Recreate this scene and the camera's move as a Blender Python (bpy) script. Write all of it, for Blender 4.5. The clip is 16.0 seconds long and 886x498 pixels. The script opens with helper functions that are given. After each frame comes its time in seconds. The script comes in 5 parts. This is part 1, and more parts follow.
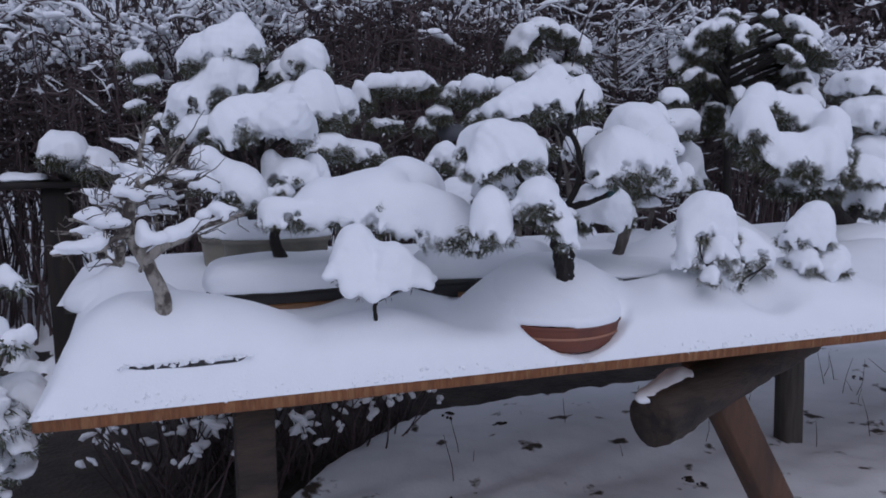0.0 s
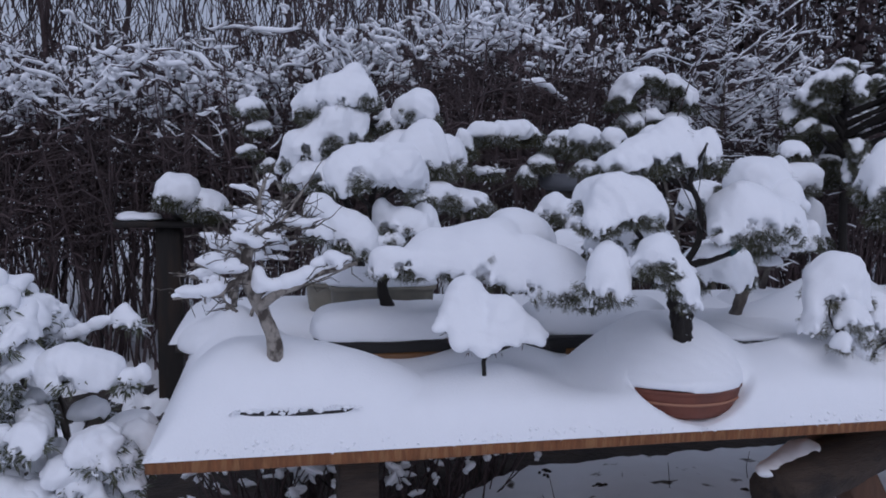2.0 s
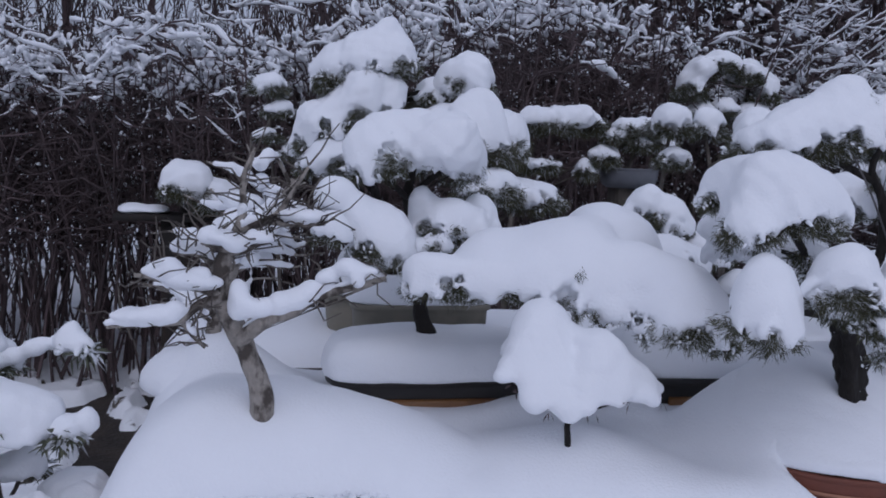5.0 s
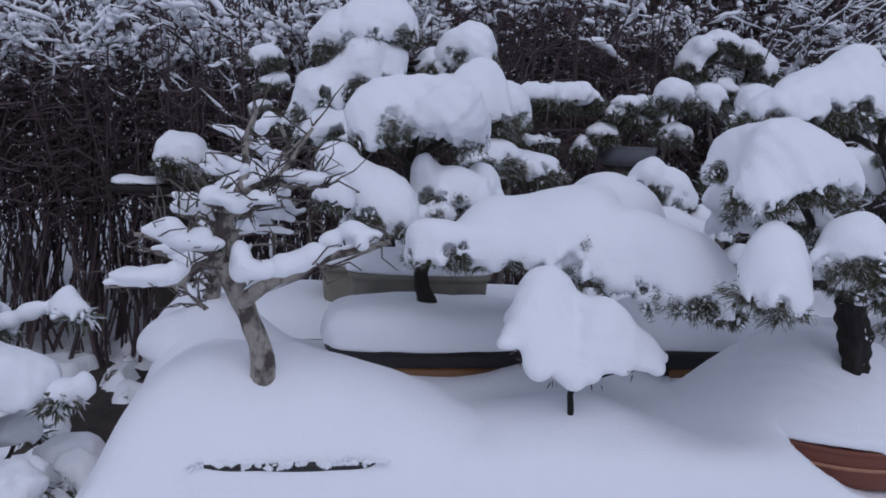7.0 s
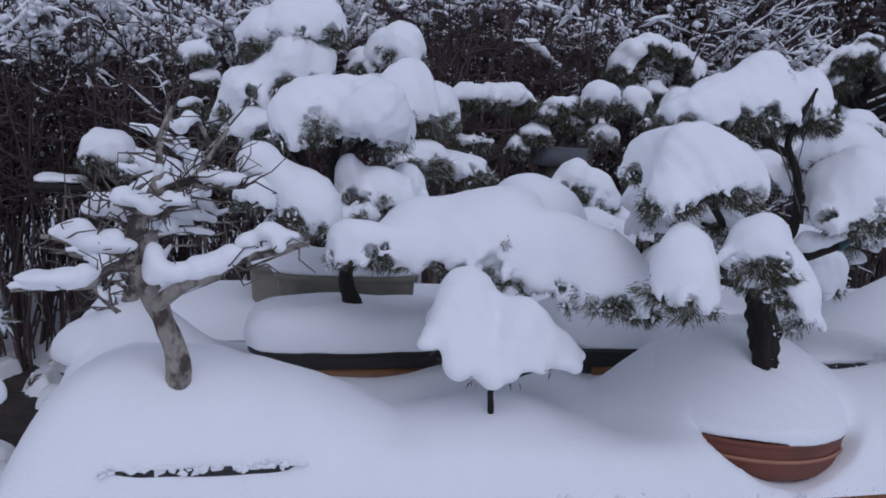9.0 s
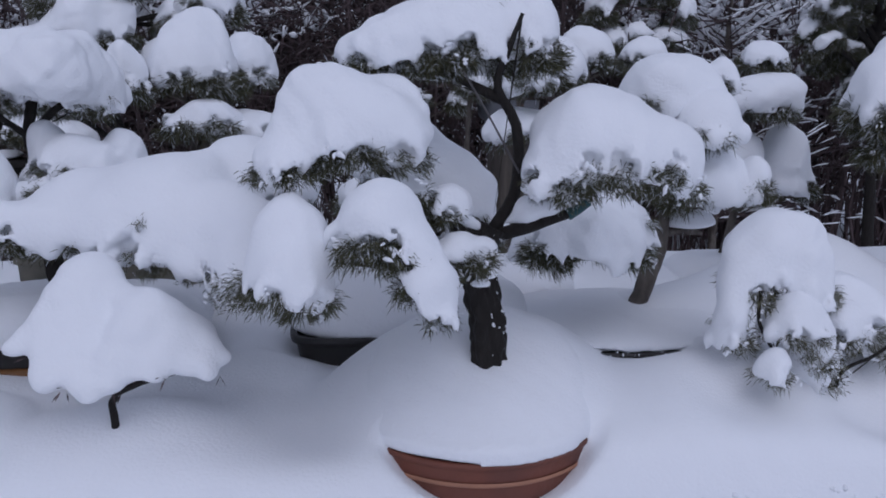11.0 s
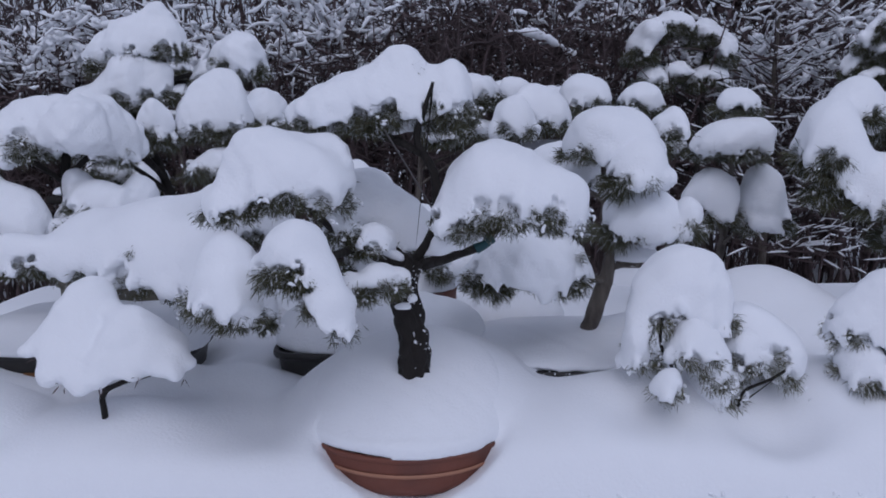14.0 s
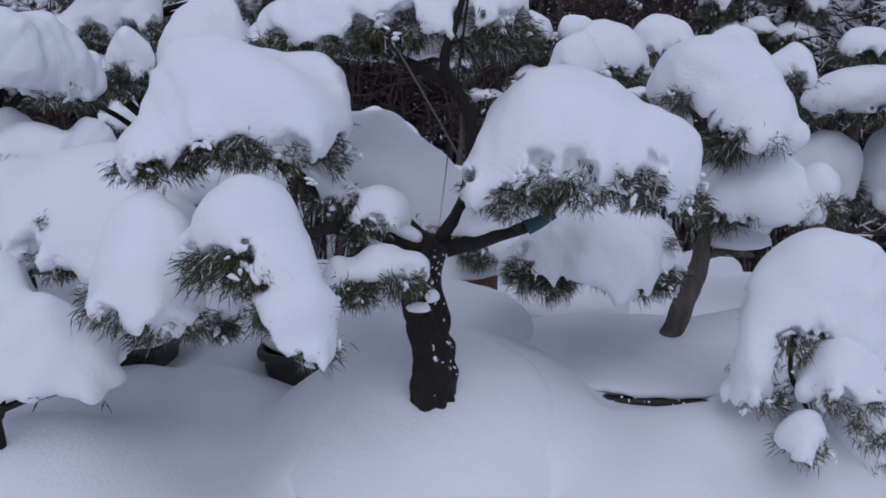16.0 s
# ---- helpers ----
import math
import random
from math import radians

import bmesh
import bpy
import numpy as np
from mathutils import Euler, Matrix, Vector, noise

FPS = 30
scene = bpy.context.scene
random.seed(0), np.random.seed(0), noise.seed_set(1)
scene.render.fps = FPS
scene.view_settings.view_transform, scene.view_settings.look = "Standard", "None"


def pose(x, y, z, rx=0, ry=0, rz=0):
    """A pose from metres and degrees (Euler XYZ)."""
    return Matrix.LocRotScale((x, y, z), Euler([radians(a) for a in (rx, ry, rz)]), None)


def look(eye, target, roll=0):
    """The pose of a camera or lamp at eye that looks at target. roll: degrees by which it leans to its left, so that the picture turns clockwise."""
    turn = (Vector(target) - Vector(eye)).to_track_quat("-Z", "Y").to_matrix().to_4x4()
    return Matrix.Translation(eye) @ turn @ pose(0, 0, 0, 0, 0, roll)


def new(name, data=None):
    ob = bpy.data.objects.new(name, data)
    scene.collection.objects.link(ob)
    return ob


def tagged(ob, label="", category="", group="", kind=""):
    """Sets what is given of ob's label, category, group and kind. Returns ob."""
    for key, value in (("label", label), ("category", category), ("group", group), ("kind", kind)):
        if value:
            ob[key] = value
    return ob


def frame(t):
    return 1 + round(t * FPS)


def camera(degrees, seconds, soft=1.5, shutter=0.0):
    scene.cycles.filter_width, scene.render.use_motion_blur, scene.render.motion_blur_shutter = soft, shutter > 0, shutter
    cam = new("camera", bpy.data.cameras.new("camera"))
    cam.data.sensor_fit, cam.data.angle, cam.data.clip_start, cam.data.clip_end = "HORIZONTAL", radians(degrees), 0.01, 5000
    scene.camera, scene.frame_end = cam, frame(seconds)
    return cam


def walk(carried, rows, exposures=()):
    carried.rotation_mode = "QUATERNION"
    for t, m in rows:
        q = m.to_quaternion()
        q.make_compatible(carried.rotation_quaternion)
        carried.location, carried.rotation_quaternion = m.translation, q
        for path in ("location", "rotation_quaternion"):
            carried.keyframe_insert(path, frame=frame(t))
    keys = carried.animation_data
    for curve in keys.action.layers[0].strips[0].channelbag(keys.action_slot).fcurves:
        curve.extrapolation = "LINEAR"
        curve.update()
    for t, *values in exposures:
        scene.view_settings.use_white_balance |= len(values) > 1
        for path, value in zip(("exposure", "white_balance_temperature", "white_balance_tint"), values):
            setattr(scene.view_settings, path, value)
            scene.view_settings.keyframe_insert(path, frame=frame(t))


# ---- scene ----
cam = camera(58.2, 16.0, 1.8)
METRES, EYE, TILT, LEAN, TURN = 3.0, 1.45, -9.5, 0.0, -18.2
ROWS = [
    (0.0, 0.0, 0.0, 0.0, 0.0, 0.0, -0.0),
    (0.5, -0.0046, 0.0033, 0.0023, 2.24, 0.76, -0.24),
    (1.0, -0.0043, 0.0023, 0.0063, 2.47, 3.0, -0.63),
    (1.5, -0.0038, 0.0132, 0.0098, 4.13, 3.07, -0.55),
    (2.0, -0.0204, 0.0131, 0.0069, 6.31, 3.11, -1.99),
    (2.5, -0.0246, 0.0103, 0.004, 4.94, 3.43, -2.51),
    (3.0, 0.0051, 0.0659, 0.0134, 9.38, 4.31, -2.7),
    (3.5, 0.033, 0.1388, 0.0262, 15.98, 1.54, -5.46),
    (4.0, 0.0002, 0.1795, 0.0265, 12.77, 1.58, -4.86),
    (4.2, -0.0329, 0.1954, 0.0263, 10.0, 2.95, -2.44),
    (6.3, -0.0733, 0.2207, 0.0184, 7.51, 2.49, -4.06),
    (6.5, -0.0728, 0.2204, 0.0175, 7.37, 2.27, -3.96),
    (7.0, -0.0709, 0.2199, 0.0132, 7.96, 1.74, -4.1),
    (7.5, -0.0688, 0.218, 0.0094, 7.15, 1.6, -4.72),
    (8.0, -0.0628, 0.218, 0.0081, 4.54, 0.83, -4.4),
    (8.5, -0.0568, 0.2175, 0.0116, 3.35, 1.06, -4.04),
    (9.0, -0.0589, 0.2195, 0.0152, 3.79, 1.93, -3.79),
    (9.5, -0.0332, 0.2308, 0.0153, 1.39, 1.18, -2.63),
    (10.0, 0.0433, 0.2637, 0.0203, 1.3, 0.93, -4.29),
    (10.2, 0.0746, 0.2759, 0.0249, 3.43, -0.1, -4.05),
    (12.3, 0.2326, 0.4003, 0.0547, 20.2, -2.52, -4.88),
    (12.5, 0.2472, 0.3982, 0.0577, 22.81, -3.68, -5.34),
    (13.0, 0.2606, 0.3624, 0.053, 19.78, -1.6, -3.17),
    (13.5, 0.2567, 0.2997, 0.0476, 17.78, -0.63, -2.59),
    (14.0, 0.2573, 0.2777, 0.0421, 15.94, 0.74, -2.79),
    (14.5, 0.2561, 0.2844, 0.0406, 16.54, 0.53, -2.77),
    (15.0, 0.2565, 0.3427, 0.0461, 20.24, -1.51, -4.8),
    (15.5, 0.2453, 0.3971, 0.0541, 24.97, -3.36, -6.97),
    (16.0, 0.2207, 0.418, 0.0464, 19.14, -1.53, -4.4),
]
EXPOSURES = [(0.0, -0.86, 5500, 18), (16.0, -0.86, 5500, 18)]
walk(cam, [(t, pose(0, 0, EYE, TILT, LEAN, TURN) @ pose(METRES * x, METRES * y, METRES * z, 90 + pitch, roll, yaw)) for t, x, y, z, yaw, pitch, roll in ROWS], EXPOSURES)

# ---- world and light: an overcast winter afternoon ----
world = bpy.data.worlds.new("overcast_sky")
scene.world = world
world.use_nodes = True
wt = world.node_tree
sky = wt.nodes.new("ShaderNodeTexSky")
sky.sky_type, sky.sun_disc = "NISHITA", False
sky.sun_elevation, sky.sun_rotation = radians(49), radians(198)
sky.air_density, sky.dust_density, sky.ozone_density = 1.0, 6.0, 2.0
cloud = wt.nodes.new("ShaderNodeMix")
cloud.data_type = "RGBA"
cloud.inputs[0].default_value = 0.75
cloud.inputs[7].default_value = (6.0, 6.2, 6.7, 1)
wt.links.new(sky.outputs[0], cloud.inputs[6])
wt.links.new(cloud.outputs[2], wt.nodes["Background"].inputs[0])
wt.nodes["Background"].inputs[1].default_value = 0.12
sun = new("sun", bpy.data.lights.new("sun", "SUN"))
sun.data.energy, sun.data.angle, sun.data.color = 0.75, radians(50), (1.0, 0.98, 0.96)
sun.matrix_world = look((0, 0, 0), (-0.2, 0.62, -0.76))

# ---- materials ----


def material(name, base, rough=0.7, spread=0.25, scale=30, bump=0.3, bump_scale=120, second=None, second_scale=6, metal=0.0,
             stretch=(1, 1, 1), island=0.0, frost=0.0, patch=(0.45, 0.65), depth=0.004):
    """A Principled surface: base colour varied at two scales, an optional second colour in patches, relief by noise."""
    m = bpy.data.materials.new(name)
    m.use_nodes = True
    nt = m.node_tree
    n, link = nt.nodes, nt.links.new
    bsdf = n["Principled BSDF"]
    bsdf.inputs["Roughness"].default_value, bsdf.inputs["Metallic"].default_value = rough, metal
    co = n.new("ShaderNodeTexCoord")
    mp = n.new("ShaderNodeMapping")
    mp.inputs["Scale"].default_value = stretch
    link(co.outputs["Object"], mp.inputs["Vector"])
    fine = n.new("ShaderNodeTexNoise")
    fine.inputs["Scale"].default_value, fine.inputs["Detail"].default_value = scale, 5
    link(mp.outputs[0], fine.inputs["Vector"])
    ramp = n.new("ShaderNodeMapRange")
    ramp.inputs["To Min"].default_value, ramp.inputs["To Max"].default_value = 1 - spread, 1 + spread
    link(fine.outputs[0], ramp.inputs["Value"])
    mul = n.new("ShaderNodeMix")
    mul.data_type, mul.blend_type = "RGBA", "MULTIPLY"
    mul.inputs[0].default_value = 1.0
    link(ramp.outputs[0], mul.inputs[7])
    mul.inputs[6].default_value = (*base, 1)
    out = mul.outputs[2]
    if second:
        big = n.new("ShaderNodeTexNoise")
        big.inputs["Scale"].default_value, big.inputs["Detail"].default_value = second_scale, 6
        link(mp.outputs[0], big.inputs["Vector"])
        mask = n.new("ShaderNodeMapRange")
        mask.inputs["From Min"].default_value, mask.inputs["From Max"].default_value = patch
        link(big.outputs[0], mask.inputs["Value"])
        mix = n.new("ShaderNodeMix")
        mix.data_type = "RGBA"
        link(mask.outputs[0], mix.inputs[0])
        link(out, mix.inputs[6])
        mix.inputs[7].default_value = (*second, 1)
        out = mix.outputs[2]
    if island:
        geo = n.new("ShaderNodeNewGeometry")
        vary = n.new("ShaderNodeMapRange")
        vary.inputs["To Min"].default_value, vary.inputs["To Max"].default_value = 1 - island, 1 + island
        link(geo.outputs["Random Per Island"], vary.inputs["Value"])
        by = n.new("ShaderNodeMix")
        by.data_type, by.blend_type = "RGBA", "MULTIPLY"
        by.inputs[0].default_value = 1.0
        link(out, by.inputs[6])
        link(vary.outputs[0], by.inputs[7])
        out = by.outputs[2]
        if frost:
            pick = n.new("ShaderNodeMath")
            pick.operation = "LESS_THAN"
            pick.inputs[1].default_value = frost
            link(geo.outputs["Random Per Island"], pick.inputs[0])
            white = n.new("ShaderNodeMix")
            white.data_type = "RGBA"
            link(pick.outputs[0], white.inputs[0])
            link(out, white.inputs[6])
            white.inputs[7].default_value = (0.62, 0.64, 0.67, 1)
            out = white.outputs[2]
    link(out, bsdf.inputs["Base Color"])
    grain = n.new("ShaderNodeTexNoise")
    grain.inputs["Scale"].default_value, grain.inputs["Detail"].default_value = bump_scale, 4
    link(mp.outputs[0], grain.inputs["Vector"])
    bm = n.new("ShaderNodeBump")
    bm.inputs["Strength"].default_value, bm.inputs["Distance"].default_value = bump, depth
    link(grain.outputs[0], bm.inputs["Height"])
    link(bm.outputs[0], bsdf.inputs["Normal"])
    return m


SNOW = material("fresh_snow", (0.908, 0.922, 0.95), 0.65, 0.025, 14, 0.4, 190, depth=0.004)
OLD_SNOW = material("patchy_ground_snow", (0.86, 0.875, 0.905), 0.7, 0.05, 8, 0.5, 60, second=(0.06, 0.045, 0.03), second_scale=7, patch=(0.63, 0.68))
CLEAN_SNOW = material("deep_ground_snow", (0.87, 0.885, 0.915), 0.7, 0.04, 8, 0.5, 60)
NEEDLE = material("pine_needles", (0.068, 0.067, 0.034), 0.55, 0.3, 60, 0.0, 50, island=0.5, frost=0.13)
OLIVE = material("olive_needles", (0.095, 0.09, 0.048), 0.55, 0.3, 60, 0.0, 50, island=0.5, frost=0.16)
DARK_BARK = material("dark_pine_bark", (0.014, 0.011, 0.009), 0.9, 0.5, 80, 1.0, 90, stretch=(1, 1, 0.4), depth=0.01)
BARK = material("brown_bark", (0.13, 0.112, 0.095), 0.9, 0.5, 70, 1.0, 80, second=(0.05, 0.04, 0.035), second_scale=25, stretch=(1, 1, 0.4), depth=0.008)
TAN_BARK = material("pale_blotched_bark", (0.31, 0.28, 0.245), 0.9, 0.4, 90, 1.0, 110, second=(0.075, 0.062, 0.052), second_scale=38, stretch=(1, 1, 0.7), patch=(0.47, 0.58), depth=0.008)
TWIG = material("dark_twigs", (0.085, 0.061, 0.061), 0.9, 0.4, 40, 0.5, 60, island=0.4)
LITTER = material("brown_dead_leaves", (0.07, 0.049, 0.049), 0.9, 0.4, 30, 0.3, 50, island=0.6)
SAWN = material("sawn_board_face", (0.22, 0.085, 0.03), 0.75, 0.55, 26, 1.0, 60, second=(0.30, 0.14, 0.055), second_scale=16, stretch=(5, 1, 0.6), patch=(0.5, 0.62), depth=0.006)
PLANK = material("orange_brown_wood", (0.27, 0.115, 0.038), 0.7, 0.35, 14, 0.6, 40, second=(0.14, 0.07, 0.035), second_scale=5, stretch=(0.5, 6, 6))
OLD_WOOD = material("weathered_grey_wood", (0.10, 0.085, 0.07), 0.85, 0.4, 16, 0.8, 40, second=(0.05, 0.042, 0.036), second_scale=5, stretch=(4, 4, 0.5))
DARK_WOOD = material("dark_wet_timber", (0.013, 0.010, 0.008), 0.8, 0.4, 14, 0.8, 40, second=(0.03, 0.018, 0.011), second_scale=4, stretch=(3, 3, 0.6))
LOG = material("brown_log_bark", (0.05, 0.034, 0.024), 0.85, 0.5, 22, 1.0, 60, second=(0.016, 0.012, 0.010), second_scale=7, stretch=(0.6, 3, 3), depth=0.008)
BROWN_WOOD = material("brown_timber", (0.10, 0.05, 0.028), 0.75, 0.4, 14, 0.8, 40, second=(0.055, 0.03, 0.02), second_scale=4, stretch=(3, 3, 0.6))
TERRACOTTA = material("red_brown_terracotta", (0.165, 0.052, 0.03), 0.6, 0.2, 30, 0.25, 90, second=(0.13, 0.045, 0.03), second_scale=9)
RIDGE = material("pale_terracotta_line", (0.36, 0.17, 0.10), 0.6, 0.2, 30, 0.2, 90)
BLACK_GLAZE = material("black_brown_glaze", (0.016, 0.014, 0.013), 0.4, 0.3, 20, 0.15, 60)
OCHRE = material("ochre_glaze", (0.19, 0.085, 0.025), 0.45, 0.3, 18, 0.2, 60, second=(0.12, 0.05, 0.02), second_scale=12)
GREY_POT = material("grey_buff_stoneware", (0.23, 0.21, 0.165), 0.7, 0.2, 24, 0.25, 70, second=(0.16, 0.15, 0.12), second_scale=9)
BLUE_GREY = material("blue_grey_glaze", (0.13, 0.135, 0.15), 0.5, 0.2, 24, 0.2, 70)
SOIL = material("dark_bare_soil", (0.03, 0.024, 0.02), 0.95, 0.5, 18, 1.0, 40, second=(0.05, 0.038, 0.03), second_scale=5, depth=0.02)
TEAL = material("teal_wire_wrap", (0.006, 0.055, 0.062), 0.5, 0.2, 60, 0.2, 60)
WIRE = material("dull_training_wire", (0.12, 0.11, 0.11), 0.5, 0.2, 60, 0.1, 60, metal=0.6)

# ---- mesh helpers ----
ORIGIN = {}


def part(name, verts, quads, mat, parent=None, label="", smooth=True):
    """One mesh object from arrays of world places and quads, under a thing or a part, its origin at its middle."""
    verts = np.asarray(verts, float)
    quads = np.asarray(quads, np.int32)
    mid = (verts.min(0) + verts.max(0)) / 2
    me = bpy.data.meshes.new(name)
    me.vertices.add(len(verts))
    me.vertices.foreach_set("co", (verts - mid).astype(np.float32).ravel())
    me.loops.add(quads.size)
    me.loops.foreach_set("vertex_index", quads.ravel())
    me.polygons.add(len(quads))
    me.polygons.foreach_set("loop_start", np.arange(0, quads.size, 4, dtype=np.int32))
    me.polygons.foreach_set("use_smooth", np.full(len(quads), smooth))
    me.update(calc_edges=True)
    me.validate()
    me.materials.append(mat)
    ob = new(name, me)
    ORIGIN[ob.name] = mid
    if parent is not None:
        ob.parent = parent
        ob.location = mid - ORIGIN[parent.name]
    else:
        ob.location = mid
    if label:
        ob["label"] = label
    return ob


def thing(name, place, label, category, group="", kind=""):
    """An empty at a thing's base, to carry its parts."""
    ob = new(name)
    ob.location = place
    ob.empty_display_size = 0.05
    ORIGIN[ob.name] = np.array(place, float)
    return tagged(ob, label, category, group, kind)


def join(*meshes):
    vs, qs, n = [], [], 0
    for v, q in meshes:
        vs.append(np.asarray(v, float))
        qs.append(np.asarray(q) + n)
        n += len(v)
    return np.concatenate(vs), np.concatenate(qs)


def curve_points(points, n=24):
    """A smooth line through points (Catmull-Rom)."""
    p = np.array(points, float)
    if len(p) < 3:
        s = np.linspace(0, 1, n)[:, None]
        return p[0] * (1 - s) + p[-1] * s
    p = np.vstack([2 * p[0] - p[1], p, 2 * p[-1] - p[-2]])
    out = []
    for u in np.linspace(0, len(p) - 3 - 1e-6, n):
        i, f = int(u), u - int(u)
        a, b, c, d = p[i:i + 4]
        out.append(0.5 * (2 * b + (c - a) * f + (2 * a - 5 * b + 4 * c - d) * f ** 2 + (3 * b - a - 3 * c + d) * f ** 3))
    return np.array(out)


def tubes(lines, radii, sides=6):
    """Many tubes at once: lines (N, K, 3), radii (N, K); the ends taper shut."""
    lines, radii = np.asarray(lines, float), np.asarray(radii, float)
    N, K, _ = lines.shape
    t = np.gradient(lines, axis=1)
    t /= np.linalg.norm(t, axis=2, keepdims=True) + 1e-9
    ref = np.where(np.abs(t[:, :1, 2:3]) > 0.8, [[[1.0, 0, 0]]], [[[0, 0, 1.0]]])
    a = np.cross(t, np.broadcast_to(ref, t.shape))
    a /= np.linalg.norm(a, axis=2, keepdims=True) + 1e-9
    b = np.cross(t, a)
    ang = np.linspace(0, 2 * np.pi, sides, endpoint=False)
    ring = a[:, :, None] * np.cos(ang)[None, None, :, None] + b[:, :, None] * np.sin(ang)[None, None, :, None]
    v = lines[:, :, None] + ring * radii[:, :, None, None]
    idx = np.arange(N * K * sides).reshape(N, K, sides)
    q = np.stack([idx[:, :-1], np.roll(idx[:, :-1], -1, 2), np.roll(idx[:, 1:], -1, 2), idx[:, 1:]], -1)
    return v.reshape(-1, 3), q.reshape(-1, 4)


def limb(points, r0, r1, sides=12, rough=0.12, n=26, flare=0.0, grain=60):
    """A tapered, knobbly trunk or branch through points."""
    line = curve_points(points, n)
    s = np.linspace(0, 1, n)
    rad = r0 * (1 - s) + r1 * s + flare * np.exp(-s * 9)
    v, q = tubes(line[None], rad[None], sides)
    mid = np.repeat(line, sides, 0)
    fit = v * np.array([1, 1, 0.55])
    wob = 1 + rough * (wave(fit, grain, 3) + 0.6 * wave(fit, grain * 2.6, 4))
    v = mid + (v - mid) * wob[:, None]
    tip = len(v)
    v = np.vstack([v, line[:1], line[-1:]])
    k = np.arange(0, sides, 2)
    cap0 = np.stack([np.full(len(k), tip), (k + 2) % sides, k + 1, k], -1)
    base = (n - 1) * sides
    cap1 = np.stack([np.full(len(k), tip + 1), base + k, base + k + 1, base + (k + 2) % sides], -1)
    return v, np.vstack([q, cap0, cap1])


def wave(p, freq, seed):
    """Cheap smooth noise about -1..1: a sum of plane waves in seeded directions."""
    g = np.random.default_rng(seed)
    out = 0
    for _ in range(9):
        d = g.normal(size=3)
        d *= freq * (0.6 + 0.8 * g.random()) / np.linalg.norm(d)
        out = out + np.sin(p[..., 0] * d[0] + p[..., 1] * d[1] + p[..., 2] * d[2] + g.random() * 6.28)
    return out / 4.0


def nets(F, lo, h):
    """The zero surface of a sampled field as quads (surface nets)."""
    n = np.array(F.shape) - 1
    acc, cnt = np.zeros((*n, 3)), np.zeros(n)
    cor = {(i, j, k): F[i:i + n[0], j:j + n[1], k:k + n[2]] for i in (0, 1) for j in (0, 1) for k in (0, 1)}
    for a in cor:
        for ax in range(3):
            if a[ax]:
                continue
            b = tuple(1 if m == ax else a[m] for m in range(3))
            fa, fb = cor[a], cor[b]
            x = (fa < 0) != (fb < 0)
            f = np.where(x, fa / np.where(x, fa - fb, 1), 0)
            cnt += x
            for m in range(3):
                acc[..., m] += x * (f if m == ax else a[m])
    has = cnt > 0
    idx = np.full(n, -1)
    idx[has] = np.arange(has.sum())
    cell = np.argwhere(has)
    verts = lo + h * (cell + acc[has] / cnt[has][:, None])
    quads = []
    for ax in range(3):
        sl0, sl1 = [slice(1, -1)] * 3, [slice(1, -1)] * 3
        sl0[ax], sl1[ax] = slice(0, -1), slice(1, None)
        a, b = F[tuple(sl0)] < 0, F[tuple(sl1)] < 0
        for sign in (0, 1):
            c = np.argwhere(a & ~b if sign == 0 else ~a & b)
            u, w = (ax + 1) % 3, (ax + 2) % 3
            off = np.ones(3, int)
            off[ax] = 0
            c = c + off
            e = []
            for du, dw in ((-1, -1), (0, -1), (0, 0), (-1, 0)):
                g = c.copy()
                g[:, u] += du
                g[:, w] += dw
                e.append(idx[g[:, 0], g[:, 1], g[:, 2]])
            e = np.stack(e, -1)
            quads.append(e if sign == 0 else e[:, ::-1])
    return verts, np.concatenate(quads)


def largest(v, q):
    """The biggest connected piece of a mesh."""
    lab = np.arange(len(v))
    for _ in range(400):
        low = lab[q].min(1)
        nxt_lab = lab.copy()
        np.minimum.at(nxt_lab, q.ravel(), np.repeat(low, 4))
        nxt_lab = nxt_lab[nxt_lab]
        if (nxt_lab == lab).all():
            break
        lab = nxt_lab
    best = np.bincount(lab).argmax()
    keep = lab == best
    idx = np.cumsum(keep) - 1
    return v[keep], idx[q[keep[q[:, 0]]]]


def blob(p, c, r, under):
    """Distance to an ellipsoid whose lower half is squashed by under."""
    d = p - np.asarray(c)
    z = d[..., 2] / np.where(d[..., 2] < 0, under, 1.0)
    r = np.asarray(r)
    k0 = np.sqrt((d[..., 0] / r[0]) ** 2 + (d[..., 1] / r[1]) ** 2 + (z / r[2]) ** 2) + 1e-6
    return (k0 - 1) * r.min()


def smin(a, b, k):
    h = np.clip(0.5 + 0.5 * (b - a) / k, 0, 1)
    return b * (1 - h) + a * h - k * h * (1 - h)


def capsule(p, a, b, r0, r1):
    a, b = np.asarray(a), np.asarray(b)
    ab = b - a
    s = np.clip(((p - a) @ ab) / (ab @ ab + 1e-12), 0, 1)
    return np.linalg.norm(p - a - s[..., None] * ab, axis=-1) - (r0 + (r1 - r0) * s)


def grid(lo, hi, h):
    n = np.ceil((np.asarray(hi) - lo) / h).astype(int) + 1
    ax = [lo[m] + h * np.arange(n[m]) for m in range(3)]
    return np.stack(np.meshgrid(*ax, indexing="ij"), -1)


